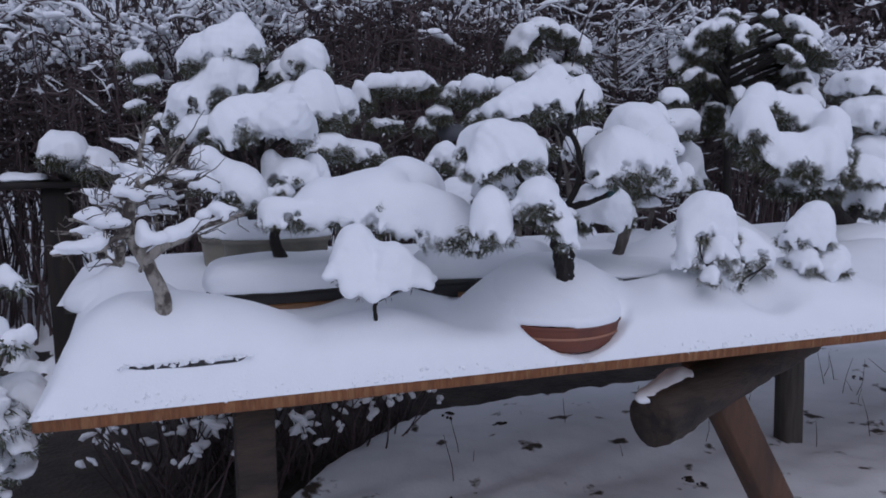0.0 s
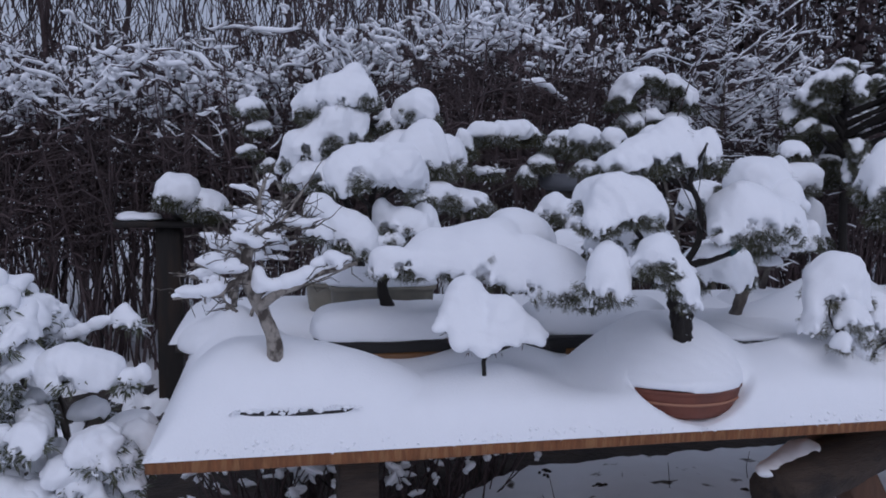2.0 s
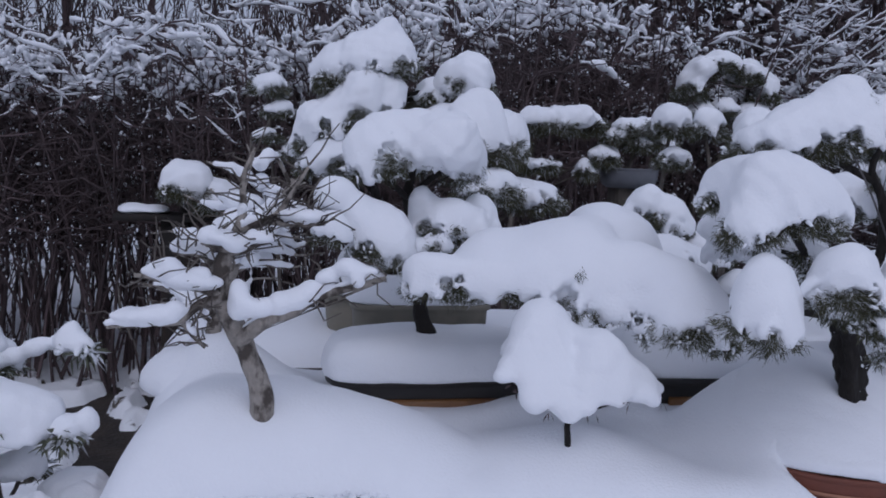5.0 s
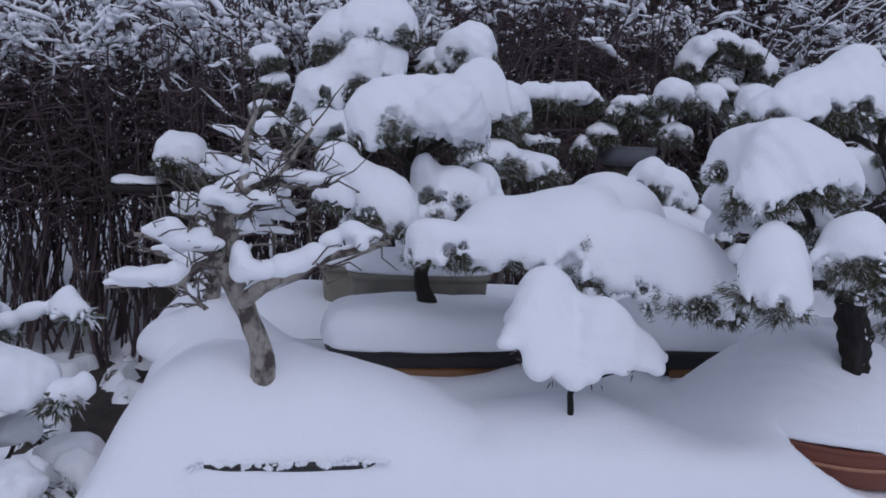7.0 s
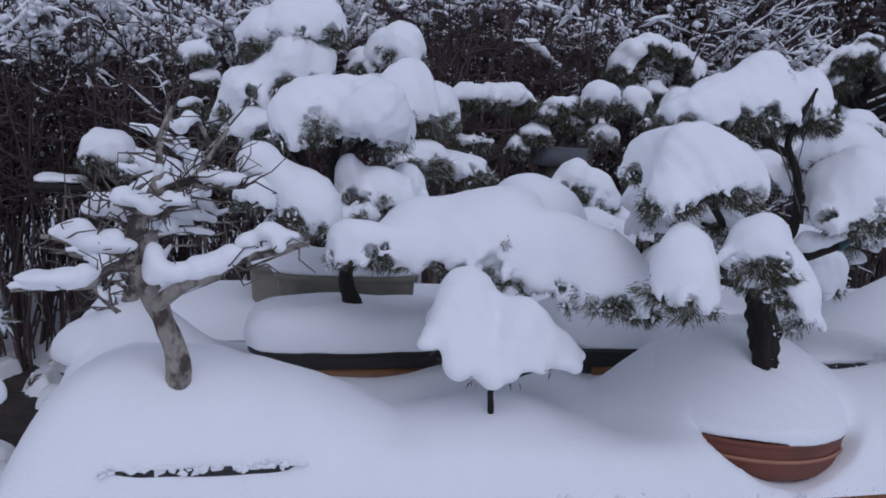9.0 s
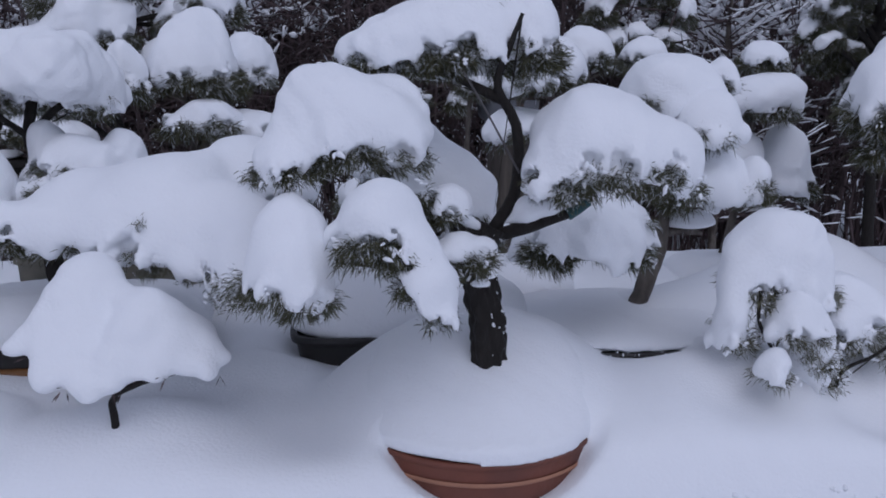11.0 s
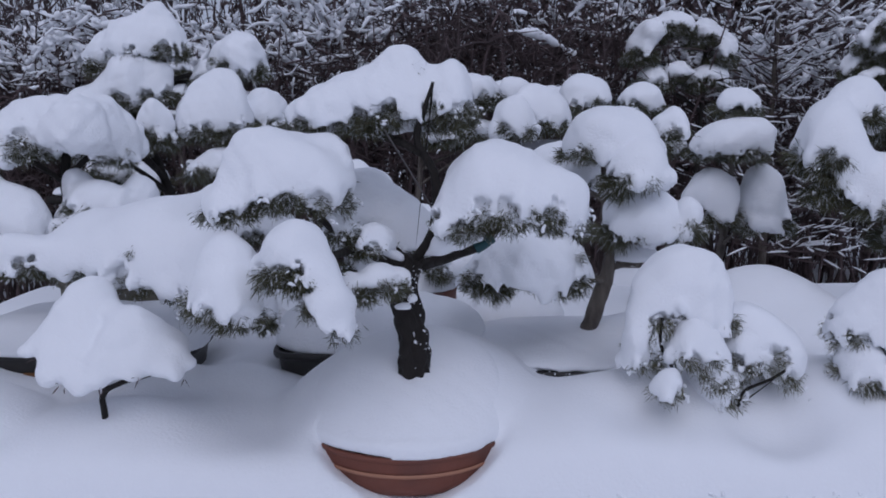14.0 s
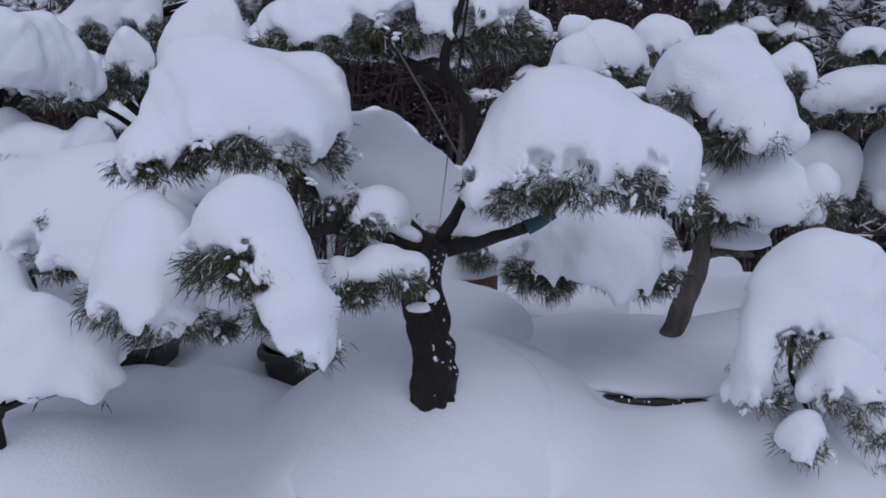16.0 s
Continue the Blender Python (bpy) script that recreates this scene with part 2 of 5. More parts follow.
def needles(places, ways, count, length, width, seed, splay=0.75):
    """Tufts of needles: at each place a brush of thin blades round its way."""
    g = np.random.default_rng(seed)
    P = np.repeat(np.asarray(places, float), count, 0)
    W = np.repeat(np.asarray(ways, float), count, 0)
    n = len(P)
    d = W + splay * g.normal(size=(n, 3))
    d /= np.linalg.norm(d, axis=1, keepdims=True)
    L = length * g.uniform(0.6, 1.1, n)[:, None]
    side = np.cross(d, g.normal(size=(n, 3)))
    side /= np.linalg.norm(side, axis=1, keepdims=True) + 1e-9
    root = P - d * 0.004 + g.normal(size=(n, 3)) * 0.005
    sag = np.array([0, 0, -1.0]) * L * 0.12
    v = np.stack([root, root + d * L * 0.5 + side * width, root + d * L + sag, root + d * L * 0.5 - side * width], 1)
    return v.reshape(-1, 3), np.arange(4 * n).reshape(-1, 4)


def lumps(centres, ways, length, width, seed):
    """Small elongated lumps of snow lying along ways."""
    g = np.random.default_rng(seed)
    C, W = np.asarray(centres, float), np.asarray(ways, float)
    W = W / (np.linalg.norm(W, axis=1, keepdims=True) + 1e-9)
    s = np.array([-1.0, -0.6, 0.05, 0.65, 1.0])
    line = C[:, None] + W[:, None] * s[None, :, None] * np.asarray(length)[:, None, None]
    line[:, :, 2] -= (s ** 2)[None] * 0.25 * np.asarray(width)[:, None]
    line += g.normal(size=line.shape) * 0.18 * np.asarray(width)[:, None, None]
    rad = np.asarray(width)[:, None] * np.array([0.05, 0.75, 1.0, 0.8, 0.05])[None] * g.uniform(0.75, 1.2, (len(C), 5))
    return tubes(line, rad, 6)


def snow_pad(tree, lobes, seed, leaf=NEEDLE, tuft=0.016, fine=0.005, dense=26, peak=1.95, hang=0.45, hollow=0.5, notches=1.0, tufts=1.0, lump=0.008, blend=0.4, caves=(), blade=0.00062):
    """A foliage pad under its load of snow: lobes are (x, y, z, rx, ry, rz). The snow is a soft dome whose ragged lower rim
    hangs over the needles; tufts fill the notches of the rim and the hollow below it."""
    g = np.random.default_rng(seed)
    L = np.array(lobes, float)
    L[:, 3:5] *= 1.1
    k = blend * float(np.median(L[:, 3:].min(1)))
    up = np.array([0, 0, 1.0])
    lean = [g.uniform(-0.28, 0.28, 2) for b in L]
    tongues = []
    for b in L:
        m = (b[3] + b[4]) / 2
        for j in range(int(6.28 * m / 0.045)):
            a, q = g.uniform(0, 6.28), g.uniform(0.82, 0.97)
            w = min(0.3 * m, g.uniform(0.009, 0.021))
            tongues.append([b[0] + math.cos(a) * b[3] * q, b[1] + math.sin(a) * b[4] * q, b[2] - hang * b[5] * g.uniform(0.3, 1.0), w, w, w * g.uniform(1.0, 1.8)])
    lo = (L[:, :3] - L[:, 3:] * np.array([1, 1, hang])).min(0) - 0.035
    hi = (L[:, :3] + L[:, 3:] * np.array([1, 1, 1.2])).max(0) + 0.02
    h = max(fine, float((hi - lo).max()) / 92)
    p = grid(lo, hi, h)

    def field(q):
        swell = 1 + 0.13 * wave(q * np.array([1, 1, 0.4]), 24, seed + 11) + 0.05 * wave(q * np.array([1, 1, 0.3]), 80, seed + 12)
        f = None
        for b, ln in zip(L, lean):
            d = q - b[:3]
            z = d[..., 2] / np.where(d[..., 2] < 0, 1.5 * hang * b[5], 1.2 * b[5])
            rise = np.clip(z, 0, 1)
            x, y = d[..., 0] / (b[3] * swell) - ln[0] * rise, d[..., 1] / (b[4] * swell) - ln[1] * rise
            e = np.where(z < 0, 2.4, peak)
            t = (((x * x + y * y) ** (e / 2) + np.abs(z) ** e + 1e-9) ** (1 / e) - 1) * b[3:].min()
            f = t if f is None else smin(f, t, k)
        return f

    f = field(p)
    for b in tongues:
        near = tuple(slice(max(0, int((b[m] - 3 * b[5] - lo[m]) / h)), max(1, int((b[m] + 3 * b[5] - lo[m]) / h) + 2)) for m in range(3))
        if f[near].size:
            f[near] = smin(f[near], blob(p[near], b[:3], b[3:], 1.0), 0.7 * b[3])
    f = f + lump * wave(p, 34, seed) + 0.45 * lump * wave(p, 80, seed + 3) + 0.16 * lump * wave(p, 190, seed + 4)

    def rim(P):
        """The height of the snow's underside, hollow towards the middle of each lobe."""
        W, Z = 0, 0
        for b in L:
            rho = np.sqrt(((P[..., 0] - b[0]) / b[3]) ** 2 + ((P[..., 1] - b[1]) / b[4]) ** 2)
            w = np.exp(-2.5 * rho * rho) + 1e-9
            W, Z = W + w, Z + w * (b[2] - hang * b[5] * (1 - hollow * np.maximum(0, 1 - rho)))
        return Z / W

    amp = float(np.clip(0.34 * L[:, 5].mean(), 0.006, 0.02))
    flat_p = p * np.array([1, 1, 0.25])
    low = rim(p) - 0.2 * amp + amp * (0.8 * wave(flat_p, 42, seed + 7) + 0.6 * wave(flat_p, 95, seed + 8) + 0.45 * wave(flat_p, 190, seed + 9) + 0.4 * wave(flat_p, 380, seed + 10))
    f = -smin(-f, -(low - p[..., 2]) * 0.8, 0.004)
    places, ways, specks = [], [], []
    crumble = 0.4 * wave(p, 150, seed + 40) + 0.35 * wave(p, 330, seed + 70)
    # notches in the rim, each full of tufts
    for b in L:
        m = (b[3] + b[4]) / 2
        for j in range(g.poisson(notches * 6.28 * m / 0.042)):
            a = g.uniform(0, 6.28)
            out = np.array([math.cos(a), math.sin(a), 0])
            r = min(0.32 * m, g.choice([0.007, 0.010, 0.015, 0.024]) * g.uniform(0.8, 1.2))
            c = b[:3] + out * b[3:] * g.uniform(0.88, 1.0) - up * hang * b[5] * g.uniform(0.3, 1.0)
            if field(c) < -0.011:
                continue
            f = -smin(-f, blob(p, c, (r, r, r * 1.25), 1.6) + r * crumble, 0.003)
            n = int(np.clip(r / 0.0013, 6, 18))
            e = g.normal(size=(n, 3))
            e /= np.linalg.norm(e, axis=1, keepdims=True)
            for v in e:
                places.append(c - out * r * 0.6 + v * r * np.array([1.15, 1.15, 0.7]) - up * 0.2 * r)
                ways.append(out * 0.5 + v * 0.6 - up * 0.3)
            specks.append(c + g.normal(size=3) * r * 0.7)
    for c in caves:
        c = np.array(c, float)
        f = -smin(-f, blob(p, c[:3], c[3:], 1.3) + 0.006 * crumble, 0.004)
        for j in range(int(8 + 400 * c[3])):
            a = g.uniform(0, 6.28)
            e = np.array([math.cos(a), g.uniform(0.0, 1.0), abs(math.sin(a)) if g.random() < 0.6 else math.sin(a)])
            places.append(c[:3] + e * c[3:] * g.uniform(0.8, 1.05))
            ways.append(np.array([e[0] * 0.4, -0.6, -0.4]))
    # lone tufts that show through higher up
    for b in L:
        for j in range(g.poisson(notches * 2.5 * b[3])):
            a = g.uniform(0, 6.28)
            d = np.array([math.cos(a), math.sin(a), g.uniform(0.0, 0.5)])
            way = b[:3] + np.linspace(0.5, 1.4, 40)[:, None] * d * b[3:]
            s = way[min(39, int(np.argmax(field(way) > 0)))] - d * 0.004
            for n in range(3):
                places.append(s + g.normal(size=3) * 0.003)
                ways.append(d - up * 0.2 + g.normal(size=3) * 0.3)
    # the foliage under the rim and in the hollow
    for b in L:
        m = math.sqrt(b[3] * b[4])
        ring = int(tufts * 6.28 * m / 0.0085 * 0.026 / max(tuft, 0.02))
        fill = int(tufts * 3.1 * m * m / 0.022 ** 2 * 0.026 / max(tuft, 0.02))
        a = g.uniform(0, 6.28, ring + fill)
        q = np.concatenate([g.uniform(0.72, 0.97, ring), 0.8 * np.sqrt(g.uniform(0, 1, fill))])
        out = np.stack([np.cos(a), np.sin(a), 0 * a], -1)
        P = b[:3] + out * q[:, None] * np.array([b[3], b[4], 0])
        P[:, 2] = rim(P) + g.uniform(-0.003, 0.012, ring + fill)
        keep = (field(P) > -0.045) & ((wave(P, 75, seed + 21) > 0.25) | (q < 0.7))
        D = out * g.uniform(0.3, 1.0, (ring + fill, 1)) * np.where(np.arange(ring + fill) < ring, 1.0, 0.6)[:, None]
        D[:, 2] = g.uniform(-0.8, 0.1, ring + fill)
        places.extend(P[keep])
        ways.extend(D[keep])
        specks.extend(P[keep][::9] + out[keep][::9] * 0.008)
    v, q = needles(places, ways, dense, tuft, blade * max(1, tuft / 0.026), seed + 2, 0.42)
    pad = part("foliage_pad", v, q, leaf, tree, smooth=False)
    if dense < 6:
        tagged(pad, kind="stuff")
    v, q = largest(*nets(np.pad(f, 1, constant_values=1.0), lo - h, h))
    part("snow_cap", v, q, SNOW, pad, "thick rounded cap of fresh snow")
    specks = np.array(specks or [L[0, :3]])
    specks = np.concatenate([specks + g.normal(size=specks.shape) * 0.006 for _ in range(3)])
    n = len(specks)
    w = g.uniform(0.001, 0.0034, n) * max(1.0, tuft / 0.03)
    v, q = lumps(specks, g.normal(size=(n, 3)), w * 2.3, w, seed + 5)
    tagged(part("snow_specks", v, q, SNOW, pad, "small clots of snow among the needles"), kind="stuff")
    return pad


def snow_mass(name, parent, field, lo, hi, h, mat=None, label="", lump=0.005, seed=1):
    p = grid(np.array(lo, float), np.array(hi, float), h)
    f = field(p) + lump * wave(p, 40, seed) + 0.3 * lump * wave(p, 140, seed + 1)
    v, q = largest(*nets(np.pad(f, 1, constant_values=1.0), np.array(lo, float) - h, h))
    return part(name, v, q, mat or SNOW, parent, label)


def lathe(profile, cx, cy, n=64, wobble=0.0):
    """Turns a profile of (radius, z) round a vertical axis."""
    pr = np.array(profile, float)
    ang = np.linspace(0, 2 * np.pi, n, endpoint=False)
    v = np.stack([cx + pr[:, :1] * np.cos(ang), cy + pr[:, :1] * np.sin(ang), np.repeat(pr[:, 1:], n, 1)], -1).reshape(-1, 3)
    idx = np.arange(len(pr) * n).reshape(len(pr), n)
    q = np.stack([idx[:-1], np.roll(idx[:-1], -1, 1), np.roll(idx[1:], -1, 1), idx[1:]], -1).reshape(-1, 4)
    return v, q


def rect_loft(rings, cx, cy, corner=5.0, n=64):
    """Rounded-rectangle rings of (half width, half depth, z), lofted."""
    ang = np.linspace(0, 2 * np.pi, n, endpoint=False) + np.pi / n
    c, s = np.cos(ang), np.sin(ang)
    e = 2 / corner
    ux, uy = np.sign(c) * np.abs(c) ** e, np.sign(s) * np.abs(s) ** e
    v = np.concatenate([np.stack([cx + a * ux, cy + b * uy, np.full(n, z)], -1) for a, b, z in rings])
    idx = np.arange(len(rings) * n).reshape(len(rings), n)
    q = np.stack([idx[:-1], np.roll(idx[:-1], -1, 1), np.roll(idx[1:], -1, 1), idx[1:]], -1).reshape(-1, 4)
    return v, q


def beam(a, b, w, d, up=(0, 0, 1), bevel=0.006, n=10, wob=0.002):
    """A squared timber from a to b with rounded edges and slightly uneven faces."""
    a, b = np.array(a, float), np.array(b, float)
    t = (b - a) / np.linalg.norm(b - a)
    x = np.cross(t, up)
    x /= np.linalg.norm(x)
    y = np.cross(x, t)
    w, d = w / 2, d / 2
    sec = np.array([(-w + bevel, -d), (w - bevel, -d), (w, -d + bevel), (w, d - bevel), (w - bevel, d), (-w + bevel, d), (-w, d - bevel), (-w, -d + bevel)])
    s = np.linspace(0, 1, n)
    v = np.concatenate([a + (b - a) * f + sec[:, :1] * x + sec[:, 1:] * y for f in s])
    v = v + wob * wave(v, 25, 5)[:, None] * np.array([0.3, 1, 1])
    idx = np.arange(n * 8).reshape(n, 8)
    q = np.stack([idx[:-1], np.roll(idx[:-1], -1, 1), np.roll(idx[1:], -1, 1), idx[1:]], -1).reshape(-1, 4)
    caps = []
    for r, flip in ((idx[0], 1), (idx[-1], -1)):
        for f in ((0, 1, 2, 3), (0, 3, 4, 7), (4, 5, 6, 7)):
            caps.append([r[m] for m in f][::-flip])
    return v, np.vstack([q, caps])


def sheet(x0, x1, y0, y1, h, height):
    """A height field as a mesh."""
    nx, ny = int((x1 - x0) / h) + 1, int((y1 - y0) / h) + 1
    X, Y = np.meshgrid(np.linspace(x0, x1, nx), np.linspace(y0, y1, ny), indexing="ij")
    Z = height(X, Y)
    idx = np.arange(nx * ny).reshape(nx, ny)
    q = np.stack([idx[:-1, :-1], idx[1:, :-1], idx[1:, 1:], idx[:-1, 1:]], -1).reshape(-1, 4)
    return np.stack([X, Y, Z], -1).reshape(-1, 3), q


def flat(X, Y, freq, seed):
    return wave(np.stack([X, Y, np.zeros_like(X)], -1), freq, seed)


def bump(X, Y, x, y, rx, ry, h):
    return h * np.exp(-((X - x) / rx) ** 2 - ((Y - y) / ry) ** 2)

# ---- ground ----
v, q = sheet(-400, 400, -400, 400, 40, lambda X, Y: 0 * X - 0.06)
tagged(part("ground", v, q, CLEAN_SNOW), "snow-covered open ground round the garden", "ground", kind="structure")
v, q = sheet(-2.4, 3.6, 2.4, 6.6, 0.1, lambda X, Y: -0.035 + 0.012 * flat(X, Y, 9, 41))
tagged(part("soil", v, q, SOIL), "dark bare garden soil under the benches", "soil", kind="structure")


def ground_snow(X, Y):
    z = 0.05 + 0.025 * flat(X, Y, 2.2, 3) + 0.012 * flat(X, Y, 9, 4) + 0.009 * flat(X, Y, 32, 24) + 0.006 * flat(X, Y, 75, 25)
    line = np.where(X < 1.09, 2.95 + (X - 0.48) * 0.85, 3.47 + 0.09 * (X - 1.09)) + 0.06 * flat(X, Y, 5, 14)
    bare = np.clip((Y - line) / 0.12, 0, 1) * np.clip((5.0 - Y) / 0.5, 0, 1) * np.clip((X + 1.1) / 0.2, 0, 1) * np.clip((3.2 - X) / 0.5, 0, 1)
    trodden = np.exp(-((X + 1.15) / 0.6) ** 4 - ((Y - 5.0) / 0.85) ** 4) * np.clip(3.2 * (flat(X, Y, 11, 51) + 0.6 * flat(X, Y, 30, 52) + 0.15), 0, 1)
    z = z + bump(X, Y, 1.5, 3.0, 0.6, 0.35, 0.08) - 0.2 * bare - 0.13 * trodden
    return z


xs = np.concatenate([np.arange(-8, -2.2, 0.2), np.arange(-2.2, 4.8, 0.03), np.arange(4.8, 14, 0.2)])
ys = np.concatenate([np.arange(-6, 0.8, 0.2), np.arange(0.8, 6.2, 0.03), np.arange(6.2, 16, 0.2)])
X, Y = np.meshgrid(xs, ys, indexing="ij")
idx = np.arange(X.size).reshape(X.shape)
v = np.stack([X, Y, ground_snow(X, Y)], -1).reshape(-1, 3)
q = np.stack([idx[:-1, :-1], idx[1:, :-1], idx[1:, 1:], idx[:-1, 1:]], -1).reshape(-1, 4)
tagged(part("ground_snow", v, q, OLD_SNOW), "snow on the garden ground with dark leaf litter showing", "snow", kind="structure")

# ---- the display table ----
FRONT, TOP = 1.80, 0.815
table = thing("display_table", (1.2, 2.3, 0), "long brown wooden display table on timber trestles under snow", "table")
for y0 in np.arange(FRONT, 2.7, 0.19):
    front = y0 == FRONT
    v, q = beam((-0.33, y0 + 0.0925, TOP - 0.018), (4.2, y0 + 0.0925, TOP - 0.018), 0.185, 0.036, n=40, bevel=0.004)
    part("plank", v, q, SAWN if front else PLANK, table, "rough-sawn orange-brown front plank" if front else "")
v, q = beam((0.14, 1.93, 0.03), (0.14, 1.93, 0.778), 0.095, 0.11, up=(0, 1, 0))
part("leg", v, q, LOG, table, "square brown timber leg")
v, q = limb([(1.24, 1.87, 0.585), (1.585, 2.0, 0.64), (2.02, 2.15, 0.70)], 0.078, 0.074, 18, 0.05)
part("brace", v, q, LOG, table, "dark round log brace")
v, q = beam((1.53, 2.04, 0.70), (1.915, 1.96, -0.03), 0.10, 0.11, up=(0, 1, 0))
part("leg", v, q, BROWN_WOOD, table, "slanting square timber leg")
v, q = beam((3.4, 1.93, -0.03), (3.4, 1.93, 0.778), 0.095, 0.11, up=(0, 1, 0))
part("leg", v, q, BROWN_WOOD, table)
v, q = beam((2.472, 2.665, -0.03), (2.425, 2.665, 0.778), 0.09, 0.085, up=(0, 1, 0))
part("leg", v, q, OLD_WOOD, table, "weathered grey timber post")


def ease(x, a, c):
    s = np.clip((x - a) / (c - a), 0, 1)
    return s * s * (3 - 2 * s)


BOWL = (0.985, 1.998, 0.19)


def mound(X, Y, front=True):
    """The snow's top over the table, hollows left out."""
    d = np.minimum(np.minimum(Y - FRONT, X + 0.33), np.minimum(2.74 - Y, 4.2 - X))
    d = np.maximum(d, 0)
    edge = 1 - np.exp(-d / 0.022) if front else 1.0
    left = (1 - np.exp(-np.maximum(X + 0.33, 0) / 0.04)) * (1 - np.exp(-np.maximum(2.74 - Y, 0) / 0.06))
    z = 0.080 + 0.009 * flat(X, Y, 7, 8)
    a = 1 - ((X - 0.985) / 0.25) ** 2 - ((Y - 2.10) / 0.29) ** 2
    z += 0.136 * (0.5 * (a + np.sqrt(a * a + 0.03))) ** 0.8
    z += 0.07 * np.maximum(0, 1 - np.abs((X + 0.02) / 0.33) ** 2.4 - np.abs((Y - 2.0) / 0.21) ** 2.4) ** 0.9 + bump(X, Y, -0.03, 2.0, 0.22, 0.15, 0.04) + bump(X, Y, -0.18, 2.34, 0.15, 0.18, 0.15) + bump(X, Y, 1.42, 2.38, 0.26, 0.24, 0.08)
    z += bump(X, Y, 1.48, 2.04, 0.15, 0.13, 0.06) + bump(X, Y, 1.86, 2.04, 0.22, 0.17, 0.11) + bump(X, Y, 0.47, 1.98, 0.14, 0.09, 0.05)
    z += bump(X, Y, 2.5, 2.3, 0.3, 0.25, 0.1) + bump(X, Y, 1.85, 2.45, 0.26, 0.17, 0.215) + bump(X, Y, 0.6, 2.3, 0.09, 0.2, 0.04) + bump(X, Y, 0.02, 2.2, 0.09, 0.09, 0.04)
    z += bump(X, Y, 0.6, 2.62, 0.12, 0.12, 0.12)
    z += bump(X, Y, -0.2, 1.97, 0.13, 0.14, 0.04) + bump(X, Y, 1.28, 1.98, 0.14, 0.16, 0.035)
    z -= bump(X, Y, 1.65, 1.92, 0.09, 0.09, 0.06) + bump(X, Y, 1.40, 1.93, 0.08, 0.07, 0.02) + bump(X, Y, 0.72, 1.98, 0.09, 0.10, 0.02)
    return TOP + 0.004 + z * edge * left, d


def table_snow(X, Y):
    z, d = mound(X, Y)
    # hollows before the pots whose walls stay bare
    for x, half, ya, yb, yc, yd, low, rise in ((0.28, 0.25, 2.08, 2.2, 2.25, 2.30, 0.906, 0.06),
                                               (0.82, 0.19, 2.12, 2.2, 2.25, 2.30, 0.90, 0.05), (1.325, 0.105, 2.05, 2.105, 2.125, 2.18, 0.938, 0.014)):
        m = np.exp(-((X - x) / half) ** 8) * ease(Y, ya, yb) * (1 - ease(Y, yc, yd))
        z = z * (1 - m) + (low + rise * np.minimum(1.2, ((X - x) / half) ** 2)) * m
    u = (X - BOWL[0]) / 0.163
    m = np.exp(-(u / 1.25) ** 12) * (1 - ease(Y, 1.865, 1.915))
    z = z * (1 - m) + np.minimum(z, 0.818 + 0.085 * u * u + 0.003 * flat(X, Y, 60, 31)) * m
    z = z + 0.0022 * flat(X, Y, 22, 11) + 0.0014 * flat(X, Y, 70, 12) + (0.004 * flat(X, Y, 60, 16) + 0.0022 * flat(X, Y, 130, 13)) * np.exp(-d / 0.02) * np.minimum(1, d / 0.006)
    return np.where(d <= 0, TOP - 0.006, z)


v, q = sheet(-0.335, 4.205, FRONT - 0.005, 2.745, 0.0088, table_snow)
tagged(part("snow_blanket", v, q, SNOW), "deep smooth snow blanket lying on the table", "snow", kind="stuff")

g = np.random.default_rng(3)
n = 420
C = np.stack([g.uniform(-0.33, 3.2, n), FRONT - 0.003 + 0.003 * g.normal(size=n), TOP + 0.001 + 0.004 * g.normal(size=n)], -1)
w = g.uniform(0.001, 0.003, n)
v, q = lumps(C, g.normal(size=(n, 3)), w * 1.6, w, 9)
n2 = 220
X2, D2 = g.uniform(-0.33, 3.4, n2), 0.005 * g.uniform(0, 1, n2) ** 1.4
w2 = g.uniform(0.0022, 0.005, n2)
C2 = np.stack([X2, FRONT + D2, table_snow(X2, FRONT + D2) - 0.4 * w2], -1)
C2 = C2[np.abs(X2 - BOWL[0]) > 0.2]
w2 = w2[np.abs(X2 - BOWL[0]) > 0.2]
v, q = join((v, q), lumps(C2, g.normal(size=(len(w2), 3)) * np.array([1.5, 0.7, 0.7]), w2 * 1.2, w2, 10))
tagged(part("snow_crumbs", v, q, SNOW), "loose crumbs of snow along the table's edge", "snow", kind="stuff")

# ---- second bench behind ----
bench = thing("back_bench", (1.5, 3.2, 0), "weathered wooden plant bench behind the table, snow covered", "bench")
for y0 in (2.9, 3.1, 3.3):
    v, q = beam((-0.4, y0 + 0.09, 0.80), (4.2, y0 + 0.09, 0.80), 0.18, 0.035, n=30)
    part("plank", v, q, OLD_WOOD, bench)
for x in (0.2, 4.1):
    for y in (2.96, 3.4):
        v, q = beam((x, y, -0.03), (x, y, 0.785), 0.09, 0.09, up=(0, 1, 0))
        part("leg", v, q, OLD_WOOD, bench)
v, q = sheet(-0.42, 4.22, 2.89, 3.5, 0.02, lambda X, Y: 0.82 + 0.08 * (1 - np.exp(-np.maximum(0, np.minimum(np.minimum(Y - 2.89, 3.5 - Y), np.minimum(X + 0.42, 4.22 - X))) / 0.05)) + 0.01 * flat(X, Y, 8, 5))
tagged(part("snow_blanket", v, q, SNOW), "smooth snow blanket lying on the back bench", "snow", kind="stuff")

# ---- pots ----


